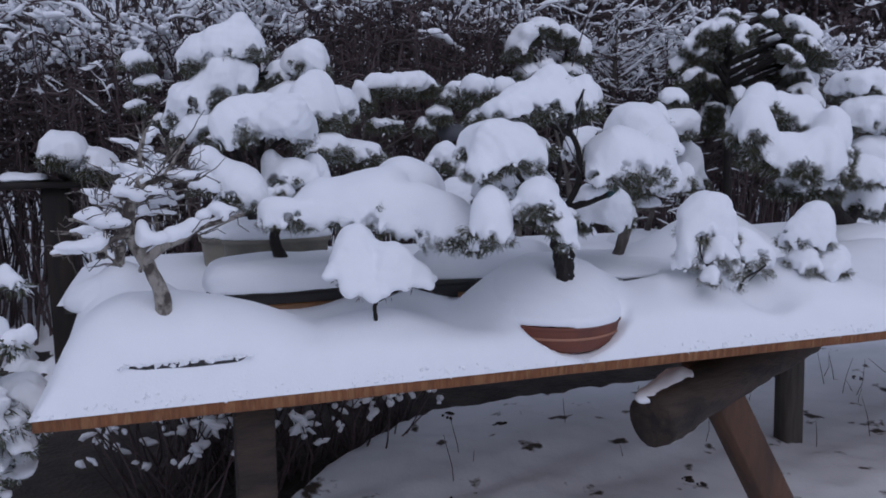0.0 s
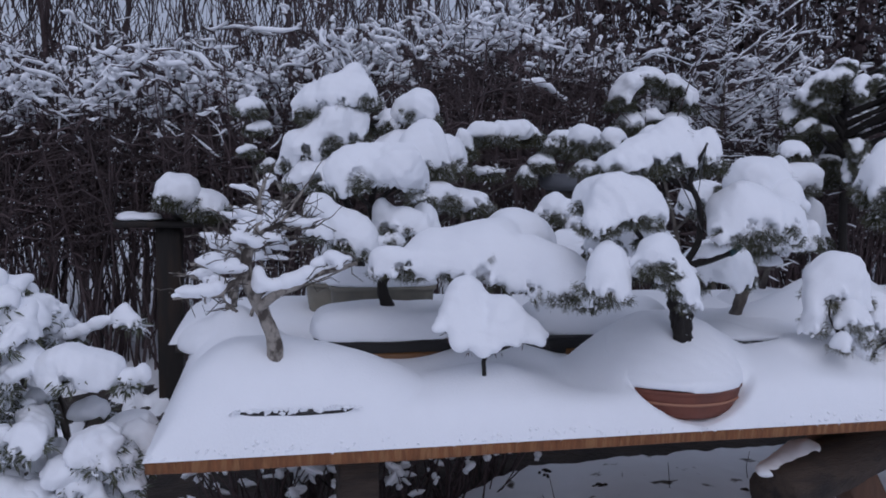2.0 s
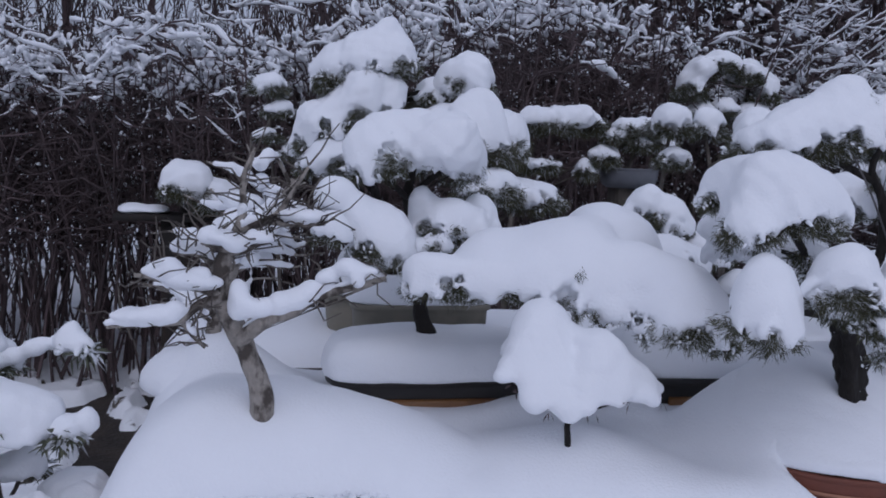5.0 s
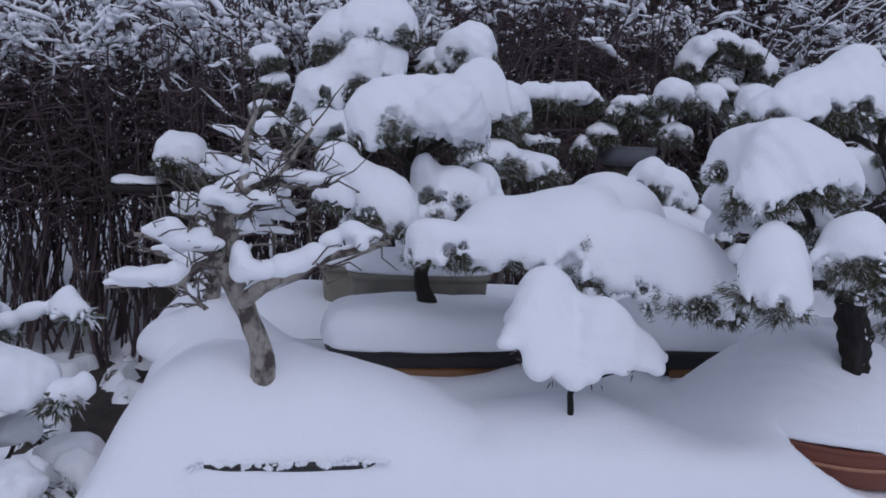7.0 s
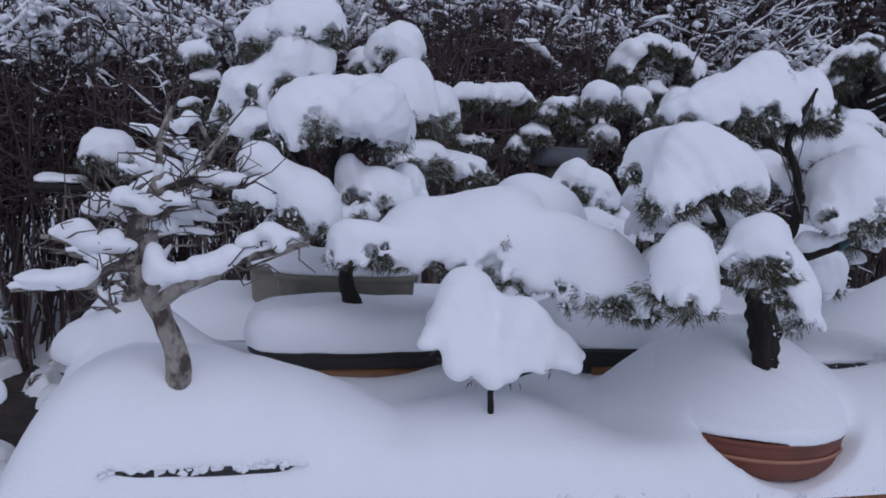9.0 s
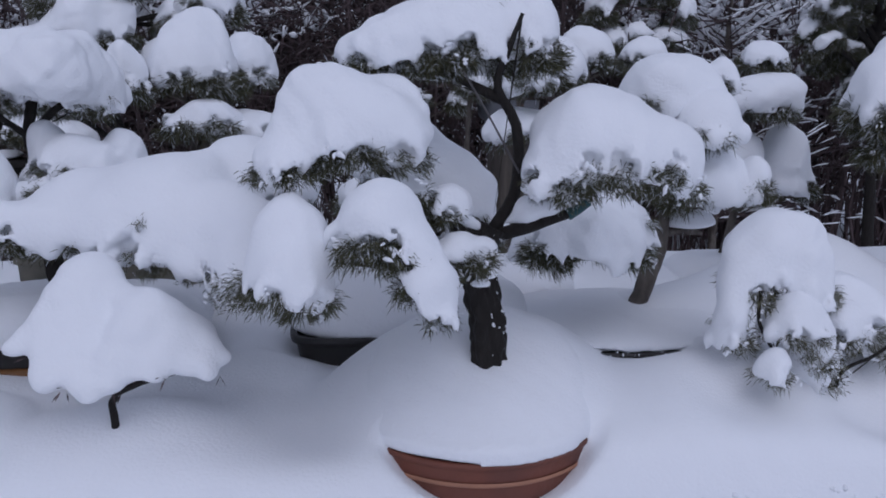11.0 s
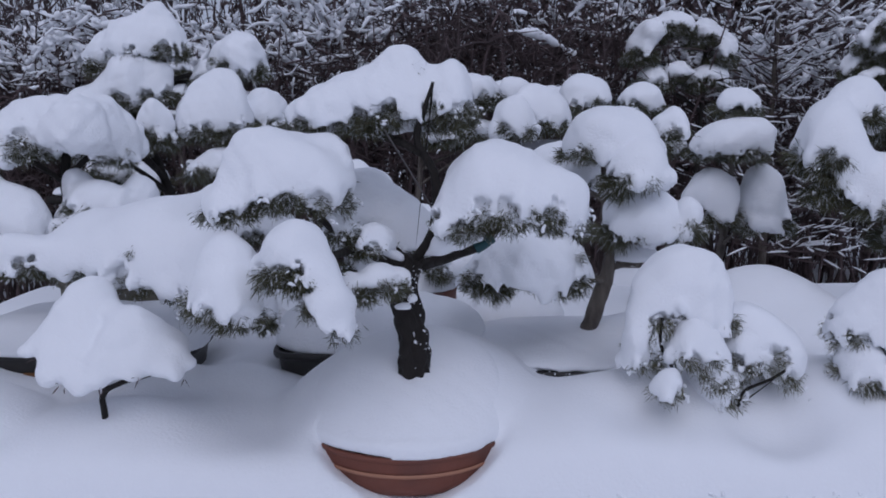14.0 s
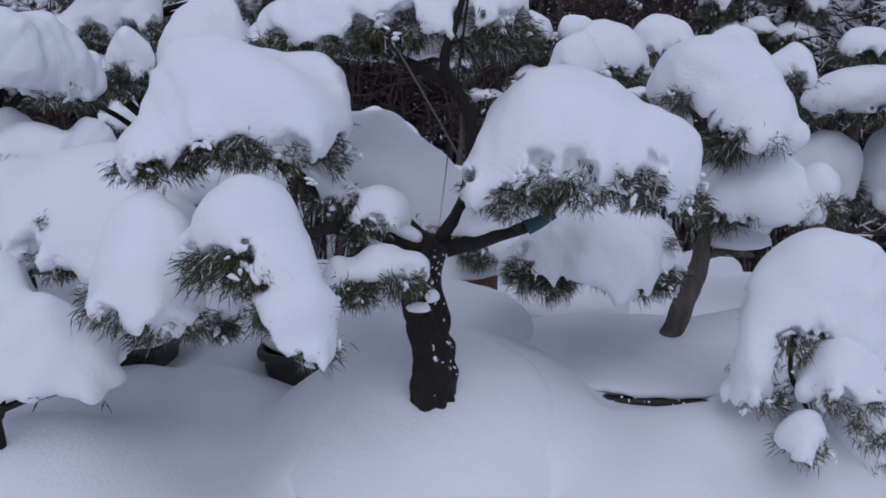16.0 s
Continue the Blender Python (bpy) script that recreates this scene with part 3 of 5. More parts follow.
def bowl_pot(tree, cx, cy, z0, z1, r, mat, label, line=None, foot=0.76):
    H = z1 - z0
    prof = [(0.01, z0), (r * foot, z0), (r * foot, z0 + 0.006), (r * (foot + 0.05), z0 + 0.008), (r * 0.90, z0 + H * 0.16), (r * 0.955, z0 + H * 0.36), (r * 0.98, z0 + H * 0.62), (r * 0.99, z0 + H * 0.86),
            (r * 0.99, z1 - 0.010), (r * 1.01, z1 - 0.007), (r * 1.01, z1 - 0.001), (r, z1), (r * 0.94, z1), (r * 0.93, z1 - 0.012), (0.01, z1 - 0.014)]
    v, q = lathe(prof, cx, cy)
    pot = part("pot", v, q, mat, tree, label)
    if line:
        zl, rl = z0 + H * 0.62, r * 0.98
        v, q = lathe([(rl - 0.001, zl - 0.004), (rl + 0.0035, zl - 0.001), (rl + 0.0045, zl + 0.001), (rl + 0.002, zl + 0.004)], cx, cy)
        part("raised_line", v, q, line, pot, "pale raised line round the bowl")
    return pot


def tray_pot(tree, cx, cy, hx, hy, z0, z1, mat, label, panel=None, corner=6.0):
    H = z1 - z0
    rings = [(0.01, 0.01, z0), (hx * 0.86, hy * 0.84, z0), (hx * 0.87, hy * 0.85, z0 + 0.006), (hx * 0.95, hy * 0.94, z1 - 0.022), (hx * 0.955, hy * 0.945, z1 - 0.016), (hx * 0.995, hy * 0.99, z1 - 0.013),
             (hx, hy, z1 - 0.009), (hx, hy, z1 - 0.002), (hx * 0.99, hy * 0.985, z1), (hx * 0.95, hy * 0.93, z1), (hx * 0.94, hy * 0.92, z1 - 0.012), (0.01, 0.01, z1 - 0.012)]
    v, q = rect_loft(rings, cx, cy, corner)
    pot = part("pot", v, q, mat, tree, label)
    if panel:
        yb, yt = cy - hy * 0.88, cy - hy * 0.94
        v, q = beam((cx - hx * 0.55, (yb + yt) / 2 - 0.003, z0 + H * 0.56), (cx + hx * 0.55, (yb + yt) / 2 - 0.003, z0 + H * 0.56), 0.014, H * 0.30, n=4, wob=0)
        part("glazed_panel", v, q, panel, pot, "ochre glazed panel in a dark frame")
    return pot


def pot_snow(tree, cx, cy, hx, hy, z, height, corner=3.0, seed=1, over=1.0, under=0.14, h=0.008, flank=2.4):
    """A cushion of snow on a pot."""
    def f(p):
        x, y, zz = (p[..., 0] - cx) / (hx * over), (p[..., 1] - cy) / (hy * over), (p[..., 2] - z) / height
        zz = zz / np.where(zz < 0, under, 1)
        return ((np.abs(x) ** corner + np.abs(y) ** corner + np.abs(zz) ** flank) ** (1 / 2.6) - 1) * height
    return snow_mass("snow_cap", tree, f, (cx - hx * 1.12, cy - hy * 1.12, z - 0.03), (cx + hx * 1.12, cy + hy * 1.12, z + height * 1.15), h, label="rounded snow cushion on the pot", seed=seed, lump=0.003)


def dome_snow(tree, cx, cy, hx, hy, z, height=None, corner=2.0, seed=1, h=0.006, power=0.75):
    """Snow on a pot as one dome that reaches its rim all round."""
    def f(p):
        s = np.abs((p[..., 0] - cx) / hx) ** corner + np.abs((p[..., 1] - cy) / hy) ** corner
        rise = height if height else np.maximum(0.016, mound(p[..., 0], p[..., 1], False)[0] - z - 0.008)
        top = z + (0.010 if height else 0.017) + rise * (np.maximum(0, 1 - s) ** power if height else np.maximum(0, 1 - s ** 6) ** 0.6)
        return np.maximum(np.maximum((p[..., 2] - top) * 0.7, z + 0.001 - p[..., 2]), (s ** (1 / corner) - 1) * hx)
    return snow_mass("snow_cap", tree, f, (cx - hx * 1.1, cy - hy * 1.1, z - 0.02), (cx + hx * 1.1, cy + hy * 1.1, z + (height or 0.14) + 0.03), h, label="rounded dome of snow on the pot", seed=seed, lump=0.0025)


def branch_snow(parent, lines, r=0.013, seed=1, h=0.006, lift=0.7, every=3):
    """Snow lying along branches: one mass over several lines."""
    P = np.concatenate(lines)
    lo, hi = P.min(0) - r * 3, P.max(0) + r * 4
    g = np.random.default_rng(seed)

    def f(p):
        out = None
        for ln in lines:
            n = len(ln)
            size = r * g.uniform(0.55, 1.45, n) * (0.3 + 0.75 * np.sin(np.pi * np.linspace(0.04, 0.96, n)) ** 0.7)
            for i in range(0, n - every, every):
                a, b, w0, w1 = ln[i], ln[i + every], size[i], size[i + every]
                up = np.array([0, 0, 1.0])
                d = capsule(p, a + up * w0 * lift, b + up * w1 * lift, w0, w1)
                out = d if out is None else smin(out, d, r * 0.8)
        return out
    return snow_mass("snow_cap", parent, f, lo, hi, max(h, float((hi - lo).max()) / 80), label="ridge of snow along the branch", seed=seed, lump=r * 0.5)

# snow lying on the log brace
LOG_SNOW = [(1.238 + 0.024 * k, 1.903 + 0.0092 * k, 0.648 + 0.0039 * k, 0.034, 0.036, 0.019 + 0.003 * min(k, 2, 7 - k)) for k in range(8)]

# ---- trees ----
SEED = [100]


def nxt():
    SEED[0] += 7
    return SEED[0]


def grow(tree, base, pads, r=0.016, bark=BARK, via=None, leaf=NEEDLE, **kw):
    """A trunk from the base to the highest pad, a branch to every other pad, and the pads."""
    base = np.array(base, float)
    mids = [np.array(p[0][:3]) for p in pads]
    top = max(mids, key=lambda m: m[2])
    way = [base, *[np.array(w, float) for w in (via or [])], top - np.array([0, 0, 0.02])]
    if not via:
        way.insert(1, base * 0.6 + top * 0.4 + np.array([0.02, 0.01, 0.02]))
    v, q = limb(way, r, r * 0.4, 12, 0.12, flare=r * 0.35)
    part("trunk", v, q, bark, tree)
    line = curve_points(way, 40)
    for m in mids:
        if np.allclose(m, top):
            continue
        want = m[2] - 0.5 * np.hypot(*(m[:2] - base[:2])) - 0.01
        s = line[np.argmin(np.abs(line[:, 2] - np.clip(want, base[2] + 0.03, top[2] - 0.03)))]
        v, q = limb([s, (s + m) / 2 + np.array([0, 0, 0.012]), m - np.array([0, 0, 0.012])], r * 0.5, r * 0.22, 8, 0.12, 14)
        part("branch", v, q, bark, tree)
    for p in pads:
        snow_pad(tree, p, nxt(), leaf=leaf, **kw)


def snow_lump(parent, lobes, seed, fine=0.006, under=0.4, lump=0.004, blend=0.3):
    L = np.array(lobes, float)
    lo, hi = (L[:, :3] - L[:, 3:]).min(0) - 0.02, (L[:, :3] + L[:, 3:]).max(0) + 0.02

    def f(p):
        out = None
        for b in L:
            e = blob(p, b[:3], b[3:], under)
            out = e if out is None else smin(out, e, blend * L[:, 3:].min())
        return out
    return snow_mass("snow_cap", parent, f, lo, hi, max(fine, float((hi - lo).max()) / 70), label="soft lump of fresh snow", seed=seed, lump=lump)


def limbs(tree, specs, bark, name="branch", sides=9):
    """Several branches; returns their centre lines for the snow."""
    lines = []
    for pts, r0, r1 in specs:
        v, q = limb(pts, r0, r1, sides, 0.1, 18)
        part(name, v, q, bark, tree)
        lines.append(curve_points(pts, 18) + np.array([0, 0, r1]))
    return lines


def heap(parent, c, rx, ry, rz, seed, n=14, fine=0.0045):
    """A ragged heap of snow caught among twigs: many small lobes falling away to its rim."""
    g = np.random.default_rng(seed)
    lob = []
    n = n + 4
    for j in range(n):
        a, q = g.uniform(0, 6.28), math.sqrt(g.uniform(0, 1))
        s = min(rx, ry) * g.uniform(0.4, 0.65)
        lob.append((c[0] + rx * 0.8 * q * math.cos(a), c[1] + ry * 0.8 * q * math.sin(a), c[2] + rz * (0.6 - 1.0 * q ** 1.3) * g.uniform(0.6, 1.2), s, s, s * g.uniform(0.7, 1.1)))
    return snow_lump(parent, lob, seed, fine, 0.7, 0.005, 0.8)


snow_lump(table, LOG_SNOW, 43, 0.006, 0.9, 0.006, 0.9)

# bare deciduous bonsai at the table's end
maple = thing("bare_bonsai", (-0.05, 1.93, 0.86), "bare deciduous bonsai with a smooth tan trunk, snow on its branches", "bonsai tree", "bonsai on the table")
tray_pot(maple, -0.015, 1.955, 0.165, 0.1335, TOP, 0.902, BLACK_GLAZE, "dark rectangular tray pot buried in snow")
g = np.random.default_rng(14)
n = 95
C = np.stack([g.uniform(-0.155, 0.135, n), 1.8215 + g.normal(size=n) * 0.0015, 0.9035 + g.normal(size=n) * 0.0025], -1)
w = g.uniform(0.0015, 0.0045, n)
for x in (-0.075, -0.07, -0.02, -0.012, 0.04, 0.046, 0.1):
    C = np.vstack([C, [x, 1.822, 0.899]])
    w = np.append(w, 0.0045)
n = len(w)
v, q = lumps(C, g.normal(size=(n, 3)) * np.array([2, 0.6, 0.5]), w * 2.0, w, 15)
tagged(part("snow_specks", v, q, SNOW, maple, "crumbs of snow on the pot's rim"), kind="stuff")
v, q = limb([(-0.05, 1.93, 0.94), (-0.053, 1.93, 0.985), (-0.058, 1.93, 1.034), (-0.068, 1.93, 1.074), (-0.087, 1.93, 1.122), (-0.108, 1.93, 1.161), (-0.119, 1.93, 1.20), (-0.116, 1.93, 1.234), (-0.106, 1.935, 1.264)], 0.0195, 0.0115, 28, 0.14, 90, 0.005, 110)
part("trunk", v, q, TAN_BARK, maple)
lines = limbs(maple, [
    ([(-0.09, 1.925, 1.12), (-0.046, 1.905, 1.157), (-0.006, 1.90, 1.172), (0.034, 1.895, 1.197), (0.076, 1.89, 1.209), (0.134, 1.885, 1.226)], 0.013, 0.004),
    ([(-0.112, 1.93, 1.185), (-0.14, 1.91, 1.203), (-0.171, 1.90, 1.21), (-0.208, 1.89, 1.224), (-0.237, 1.885, 1.227)], 0.009, 0.003),
    ([(-0.112, 1.925, 1.19), (-0.153, 1.90, 1.177), (-0.175, 1.885, 1.158), (-0.219, 1.88, 1.156), (-0.274, 1.875, 1.152)], 0.009, 0.003),
    ([(-0.108, 1.93, 1.255), (-0.085, 1.925, 1.262), (-0.065, 1.92, 1.27), (-0.037, 1.915, 1.284)], 0.008, 0.003),
    ([(-0.106, 1.93, 1.26), (-0.124, 1.92, 1.268), (-0.145, 1.91, 1.274)], 0.008, 0.003),
    ([(-0.108, 1.935, 1.258), (-0.094, 1.945, 1.289), (-0.043, 1.95, 1.31), (-0.019, 1.95, 1.339), (0.013, 1.95, 1.392)], 0.009, 0.0025),
    ([(-0.05, 1.95, 1.305), (-0.01, 1.95, 1.30), (0.04, 1.945, 1.302)], 0.005, 0.002),
    ([(-0.10, 1.94, 1.28), (-0.087, 1.95, 1.32), (-0.088, 1.96, 1.37), (-0.07, 1.965, 1.42)], 0.008, 0.0025),
    ([(-0.172, 1.89, 1.16), (-0.159, 1.90, 1.136), (-0.14, 1.91, 1.112)], 0.004, 0.002),
    ([(-0.115, 1.935, 1.22), (-0.15, 1.97, 1.245), (-0.20, 1.99, 1.25)], 0.007, 0.003),
    ([(-0.10, 1.94, 1.27), (-0.05, 2.0, 1.30), (0.02, 2.03, 1.31)], 0.007, 0.003)], TAN_BARK)
for j, (a, c, r) in enumerate(((1, 17, 0.014), (3, 17, 0.013), (5, 18, 0.0135), (4, 17, 0.012), (5, 18, 0.013), (3, 12, 0.010), (5, 17, 0.012), (3, 8, 0.008), (4, 14, 0.006), (4, 18, 0.013), (5, 18, 0.013))):
    branch_snow(maple, [lines[j][a:c]], 0.86 * r, 6 + j, 0.0038, 0.85, 2)
g = np.random.default_rng(21)
tw, tr = [], []
for ln in lines:
    for j in range(17):
        s = ln[g.integers(5, 18)]
        d = np.array([g.normal(), g.normal() * 0.6, g.normal() * 0.5 + 0.35])
        d *= g.uniform(0.035, 0.09) / np.linalg.norm(d)
        tw.append([s, s + d * 0.35 + g.normal(size=3) * 0.007, s + d * 0.7 + g.normal(size=3) * 0.009, s + d])
        tr.append([0.0019, 0.0015, 0.0012, 0.0008])
v, q = tubes(tw, tr, 5)
tagged(part("twig_tangle", v, q, BARK, maple, "thin bare twigs"), kind="stuff")
for j, lob in enumerate(([(0.078, 1.89, 1.24, 0.03, 0.026, 0.022), (0.045, 1.895, 1.224, 0.024, 0.02, 0.018), (0.112, 1.885, 1.236, 0.02, 0.018, 0.012), (0.01, 1.90, 1.20, 0.022, 0.018, 0.013), (0.09, 1.875, 1.222, 0.014, 0.014, 0.016)],
                         [(-0.055, 1.908, 1.17, 0.026, 0.02, 0.015), (-0.09, 1.915, 1.182, 0.013, 0.018, 0.028), (-0.025, 1.903, 1.181, 0.024, 0.018, 0.013)],
                         [(-0.145, 1.905, 1.215, 0.036, 0.024, 0.016), (-0.175, 1.90, 1.222, 0.028, 0.02, 0.012)],
                         [(-0.20, 1.88, 1.168, 0.03, 0.022, 0.016), (-0.245, 1.875, 1.168, 0.032, 0.022, 0.013)],
                         [(-0.125, 1.92, 1.283, 0.026, 0.022, 0.012), (-0.095, 1.92, 1.272, 0.02, 0.02, 0.016), (-0.055, 1.92, 1.282, 0.024, 0.02, 0.013)],
                         [(-0.02, 1.95, 1.315, 0.026, 0.02, 0.013), (0.015, 1.95, 1.312, 0.022, 0.018, 0.01)])):
    snow_lump(maple, lob, 40 + j, 0.004, 0.75, 0.006, 1.1)

# the bare tree behind it
def bare_tree(name, label, base, trunk, seed, n=16, reach=0.16, bark=TAN_BARK, r=0.014, rise=0.5, snow=0.012, group="bonsai on the table"):
    tree = thing(name, base, label, "bonsai tree", group)
    g = np.random.default_rng(seed)
    v, q = limb(trunk, r, r * 0.35, 12, 0.1, flare=r * 0.3)
    part("trunk", v, q, bark, tree)
    line = curve_points(trunk, 40)
    lines = []
    for j in range(n):
        s = line[g.integers(10, 40)]
        a = g.uniform(0, 6.28)
        L = reach * g.uniform(0.5, 1.1)
        e = s + np.array([math.cos(a) * L, math.sin(a) * L * 0.8, L * rise * g.uniform(-0.1, 0.9)])
        way = [s, s * 0.7 + e * 0.3 + g.normal(size=3) * 0.018, s * 0.35 + e * 0.65 + g.normal(size=3) * 0.022, e]
        v, q = limb(way, r * 0.3, r * 0.10, 6, 0.1, 14)
        part("branch", v, q, bark, tree)
        lines.append(curve_points(way, 14))
    for j in range(n):
        a = g.integers(0, 3)
        branch_snow(tree, [lines[j][a:a + g.integers(9, 12)]], snow * g.uniform(0.6, 1.2), seed + j, 0.004, every=2)
    return tree


hornbeam = bare_tree("bare_bonsai", "bare twiggy bonsai with a pale trunk, thick snow on every branch", (-0.18, 2.32, 0.88),
                     [(-0.18, 2.32, 0.93), (-0.175, 2.32, 1.05), (-0.15, 2.33, 1.15), (-0.08, 2.34, 1.25), (-0.02, 2.36, 1.36)], 31, 34, 0.165, r=0.017, snow=0.011)
g = np.random.default_rng(58)
for j in range(4):
    heap(hornbeam, (-0.06 + g.uniform(-0.16, 0.2), 2.34 + g.uniform(-0.12, 0.12), g.uniform(1.12, 1.42)), g.uniform(0.03, 0.06), g.uniform(0.03, 0.045), g.uniform(0.03, 0.05), 60 + j, 10, 0.006)
bowl_pot(hornbeam, -0.17, 2.36, TOP, 0.93, 0.09, BLUE_GREY, "round blue-grey pot buried in snow")
pot_snow(hornbeam, -0.18, 2.34, 0.13, 0.13, 0.945, 0.075, 2.2, 4, 1.05, 0.4)
v, q = limb([(-0.13, 2.3, 0.95), (-0.12, 2.3, 1.03), (-0.09, 2.31, 1.1)], 0.007, 0.003, 8)
part("branch", v, q, TAN_BARK, hornbeam)

# spreading pine with a domed head
spread = thing("bonsai_pine", (0.28, 2.33, 0.815), "spreading pine bonsai with a domed head and one long snow-laden branch", "bonsai tree", "bonsai on the table")
tray_pot(spread, 0.285, 2.35, 0.235, 0.115, TOP, 0.965, BLACK_GLAZE, "black rectangular pot with ochre panels", OCHRE)
pot_snow(spread, 0.285, 2.355, 0.235, 0.12, 0.965, 0.078, 5.0, 5, 1.03, 0.18, 0.007, 3.2)
v, q = limb([(0.28, 2.33, 0.99), (0.262, 2.335, 1.05), (0.25, 2.34, 1.10), (0.26, 2.34, 1.15), (0.25, 2.34, 1.21), (0.22, 2.36, 1.32), (0.235, 2.36, 1.42)], 0.021, 0.008, 24, 0.13, 70, 0.004, 150)
part("trunk", v, q, DARK_BARK, spread)
limbs(spread, [
    ([(0.255, 2.33, 1.14), (0.38, 2.2, 1.185), (0.5, 2.1, 1.18), (0.66, 2.03, 1.14)], 0.012, 0.005),
    ([(0.25, 2.34, 1.2), (0.2, 2.27, 1.24), (0.09, 2.3, 1.31)], 0.010, 0.004),
    ([(0.25, 2.34, 1.21), (0.3, 2.4, 1.27), (0.37, 2.42, 1.29)], 0.009, 0.004),
    ([(0.225, 2.36, 1.32), (0.17, 2.32, 1.37), (0.14, 2.3, 1.38)], 0.008, 0.004),
    ([(0.225, 2.36, 1.33), (0.28, 2.35, 1.38), (0.33, 2.36, 1.39)], 0.008, 0.004),
    ([(0.25, 2.34, 1.2), (0.15, 2.35, 1.22), (0.06, 2.36, 1.24)], 0.007, 0.003)], DARK_BARK)
snow_pad(spread, [(0.236, 2.36, 1.43, 0.125, 0.11, 0.066), (0.15, 2.32, 1.40, 0.05, 0.055, 0.06), (0.325, 2.36, 1.405, 0.055, 0.06, 0.075), (0.25, 2.45, 1.415, 0.10, 0.05, 0.06), (0.275, 2.275, 1.415, 0.020, 0.022, 0.035), (0.125, 2.30, 1.375, 0.022, 0.03, 0.03)], nxt(), hollow=0.7, notches=0.8, tufts=0.35, blend=1.0, fine=0.0042)
snow_pad(spread, [(0.068, 2.27, 1.325, 0.035, 0.034, 0.034), (0.115, 2.27, 1.283, 0.038, 0.036, 0.044), (0.163, 2.26, 1.238, 0.058, 0.052, 0.07), (0.195, 2.24, 1.215, 0.034, 0.034, 0.055)], nxt(), blend=0.7, fine=0.0042)
snow_pad(spread, [(0.055, 2.19, 1.266, 0.032, 0.028, 0.031)], nxt())
snow_pad(spread, [(0.277, 2.26, 1.235, 0.032, 0.028, 0.026), (0.24, 2.27, 1.225, 0.02, 0.02, 0.022)], nxt())
snow_pad(spread, [(0.31, 2.31, 1.275, 0.062, 0.055, 0.052), (0.375, 2.36, 1.27, 0.04, 0.045, 0.055), (0.26, 2.36, 1.265, 0.04, 0.05, 0.07)], nxt())
snow_pad(spread, [(0.249, 2.1, 1.186, 0.053, 0.043, 0.045), (0.365, 2.13, 1.196, 0.08, 0.075, 0.075), (0.49, 2.09, 1.193, 0.10, 0.09, 0.098), (0.625, 2.25, 1.245, 0.095, 0.10, 0.075), (0.605, 2.04, 1.165, 0.072, 0.065, 0.092)]
         + [(0.66, 1.955, 1.15, 0.062, 0.058, 0.088), (0.712, 1.945, 1.12, 0.034, 0.036, 0.05)], nxt(), hang=0.4, notches=1.3, tufts=1.3, blend=0.75, lump=0.004)

# small maple seedling with a tent of snow
baby = thing("small_bonsai", (0.455, 1.93, 0.83), "tiny young bonsai bowed under a tent of snow", "bonsai tree", "bonsai on the table")
bowl_pot(baby, 0.46, 1.95, TOP, 0.885, 0.06, BLUE_GREY, "small round pot buried in snow")
v, q = limb([(0.452, 1.92, 0.90), (0.451, 1.92, 0.948), (0.449, 1.92, 0.973), (0.455, 1.92, 0.99), (0.45, 1.93, 1.05)], 0.0066, 0.004, 12, 0.3)
part("trunk", v, q, DARK_BARK, baby)
limbs(baby, [([(0.454, 1.92, 0.988), (0.477, 1.91, 1.0), (0.527, 1.90, 1.022), (0.575, 1.9, 1.03)], 0.006, 0.002), ([(0.452, 1.925, 1.0), (0.40, 1.91, 1.03), (0.335, 1.9, 1.06)], 0.005, 0.002)], DARK_BARK)
g = np.random.default_rng(12)
rim = np.array([(0.325, 1.91, 1.06), (0.376, 1.88, 1.02), (0.436, 1.865, 1.003), (0.519, 1.875, 1.025), (0.585, 1.89, 1.02), (0.602, 1.92, 1.035), (0.57, 1.99, 1.04), (0.47, 2.05, 1.05), (0.36, 2.03, 1.07)])
hub = np.array([(0.418, 1.985, 1.148), (0.495, 1.935, 1.112)])
web = []
for j in range(len(rim)):
    a, c = rim[j], rim[(j + 1) % len(rim)]
    top = hub[0] if (a[0] + c[0]) / 2 < 0.44 else hub[1]
    for n in range(90):
        u, w = math.sqrt(g.uniform(0, 1)), g.uniform(0, 1)
        e = (a * (1 - w) + c * w) * u + top * (1 - u)
        e[2] += 0.012 * u * math.sin(w * 3.14)
        e[:2] -= (e[:2] - hub[1, :2]) * 0.16 * u * math.sin(w * 3.14)
        s = 0.026 * (1 - u) + 0.0105 * u
        web.append((*e, s * 1.1, s * 1.1, s * 0.8))
    web.append((*a, 0.010, 0.010, 0.009))
web += [(*p, 0.03, 0.03, 0.024) for p in hub] + [(*(hub[0] * (1 - w) + hub[1] * w - np.array([0, 0, 0.012])), 0.027, 0.027, 0.02) for w in (0.25, 0.5, 0.75)]
web += [(x, y, z, 0.036, 0.034, 0.028) for x, y, z in ((0.44, 1.95, 1.085), (0.47, 1.94, 1.08), (0.43, 1.93, 1.06), (0.47, 1.92, 1.055), (0.51, 1.925, 1.065), (0.40, 1.95, 1.075))]
snow_lump(baby, web, 61, 0.0036, 0.8, 0.0045, 1.3)
v, q = needles([(0.345, 1.9, 1.045), (0.40, 1.87, 1.01), (0.47, 1.87, 1.01), (0.59, 1.89, 1.02), (0.53, 1.87, 1.02)], [(-1, 0, 0), (0, -1, -0.3), (0, -1, -0.4), (1, 0, -0.2), (0.4, -1, -0.2)], 4, 0.018, 0.0014, 5)
tagged(part("twig_tangle", v, q, TWIG, baby), kind="stuff")

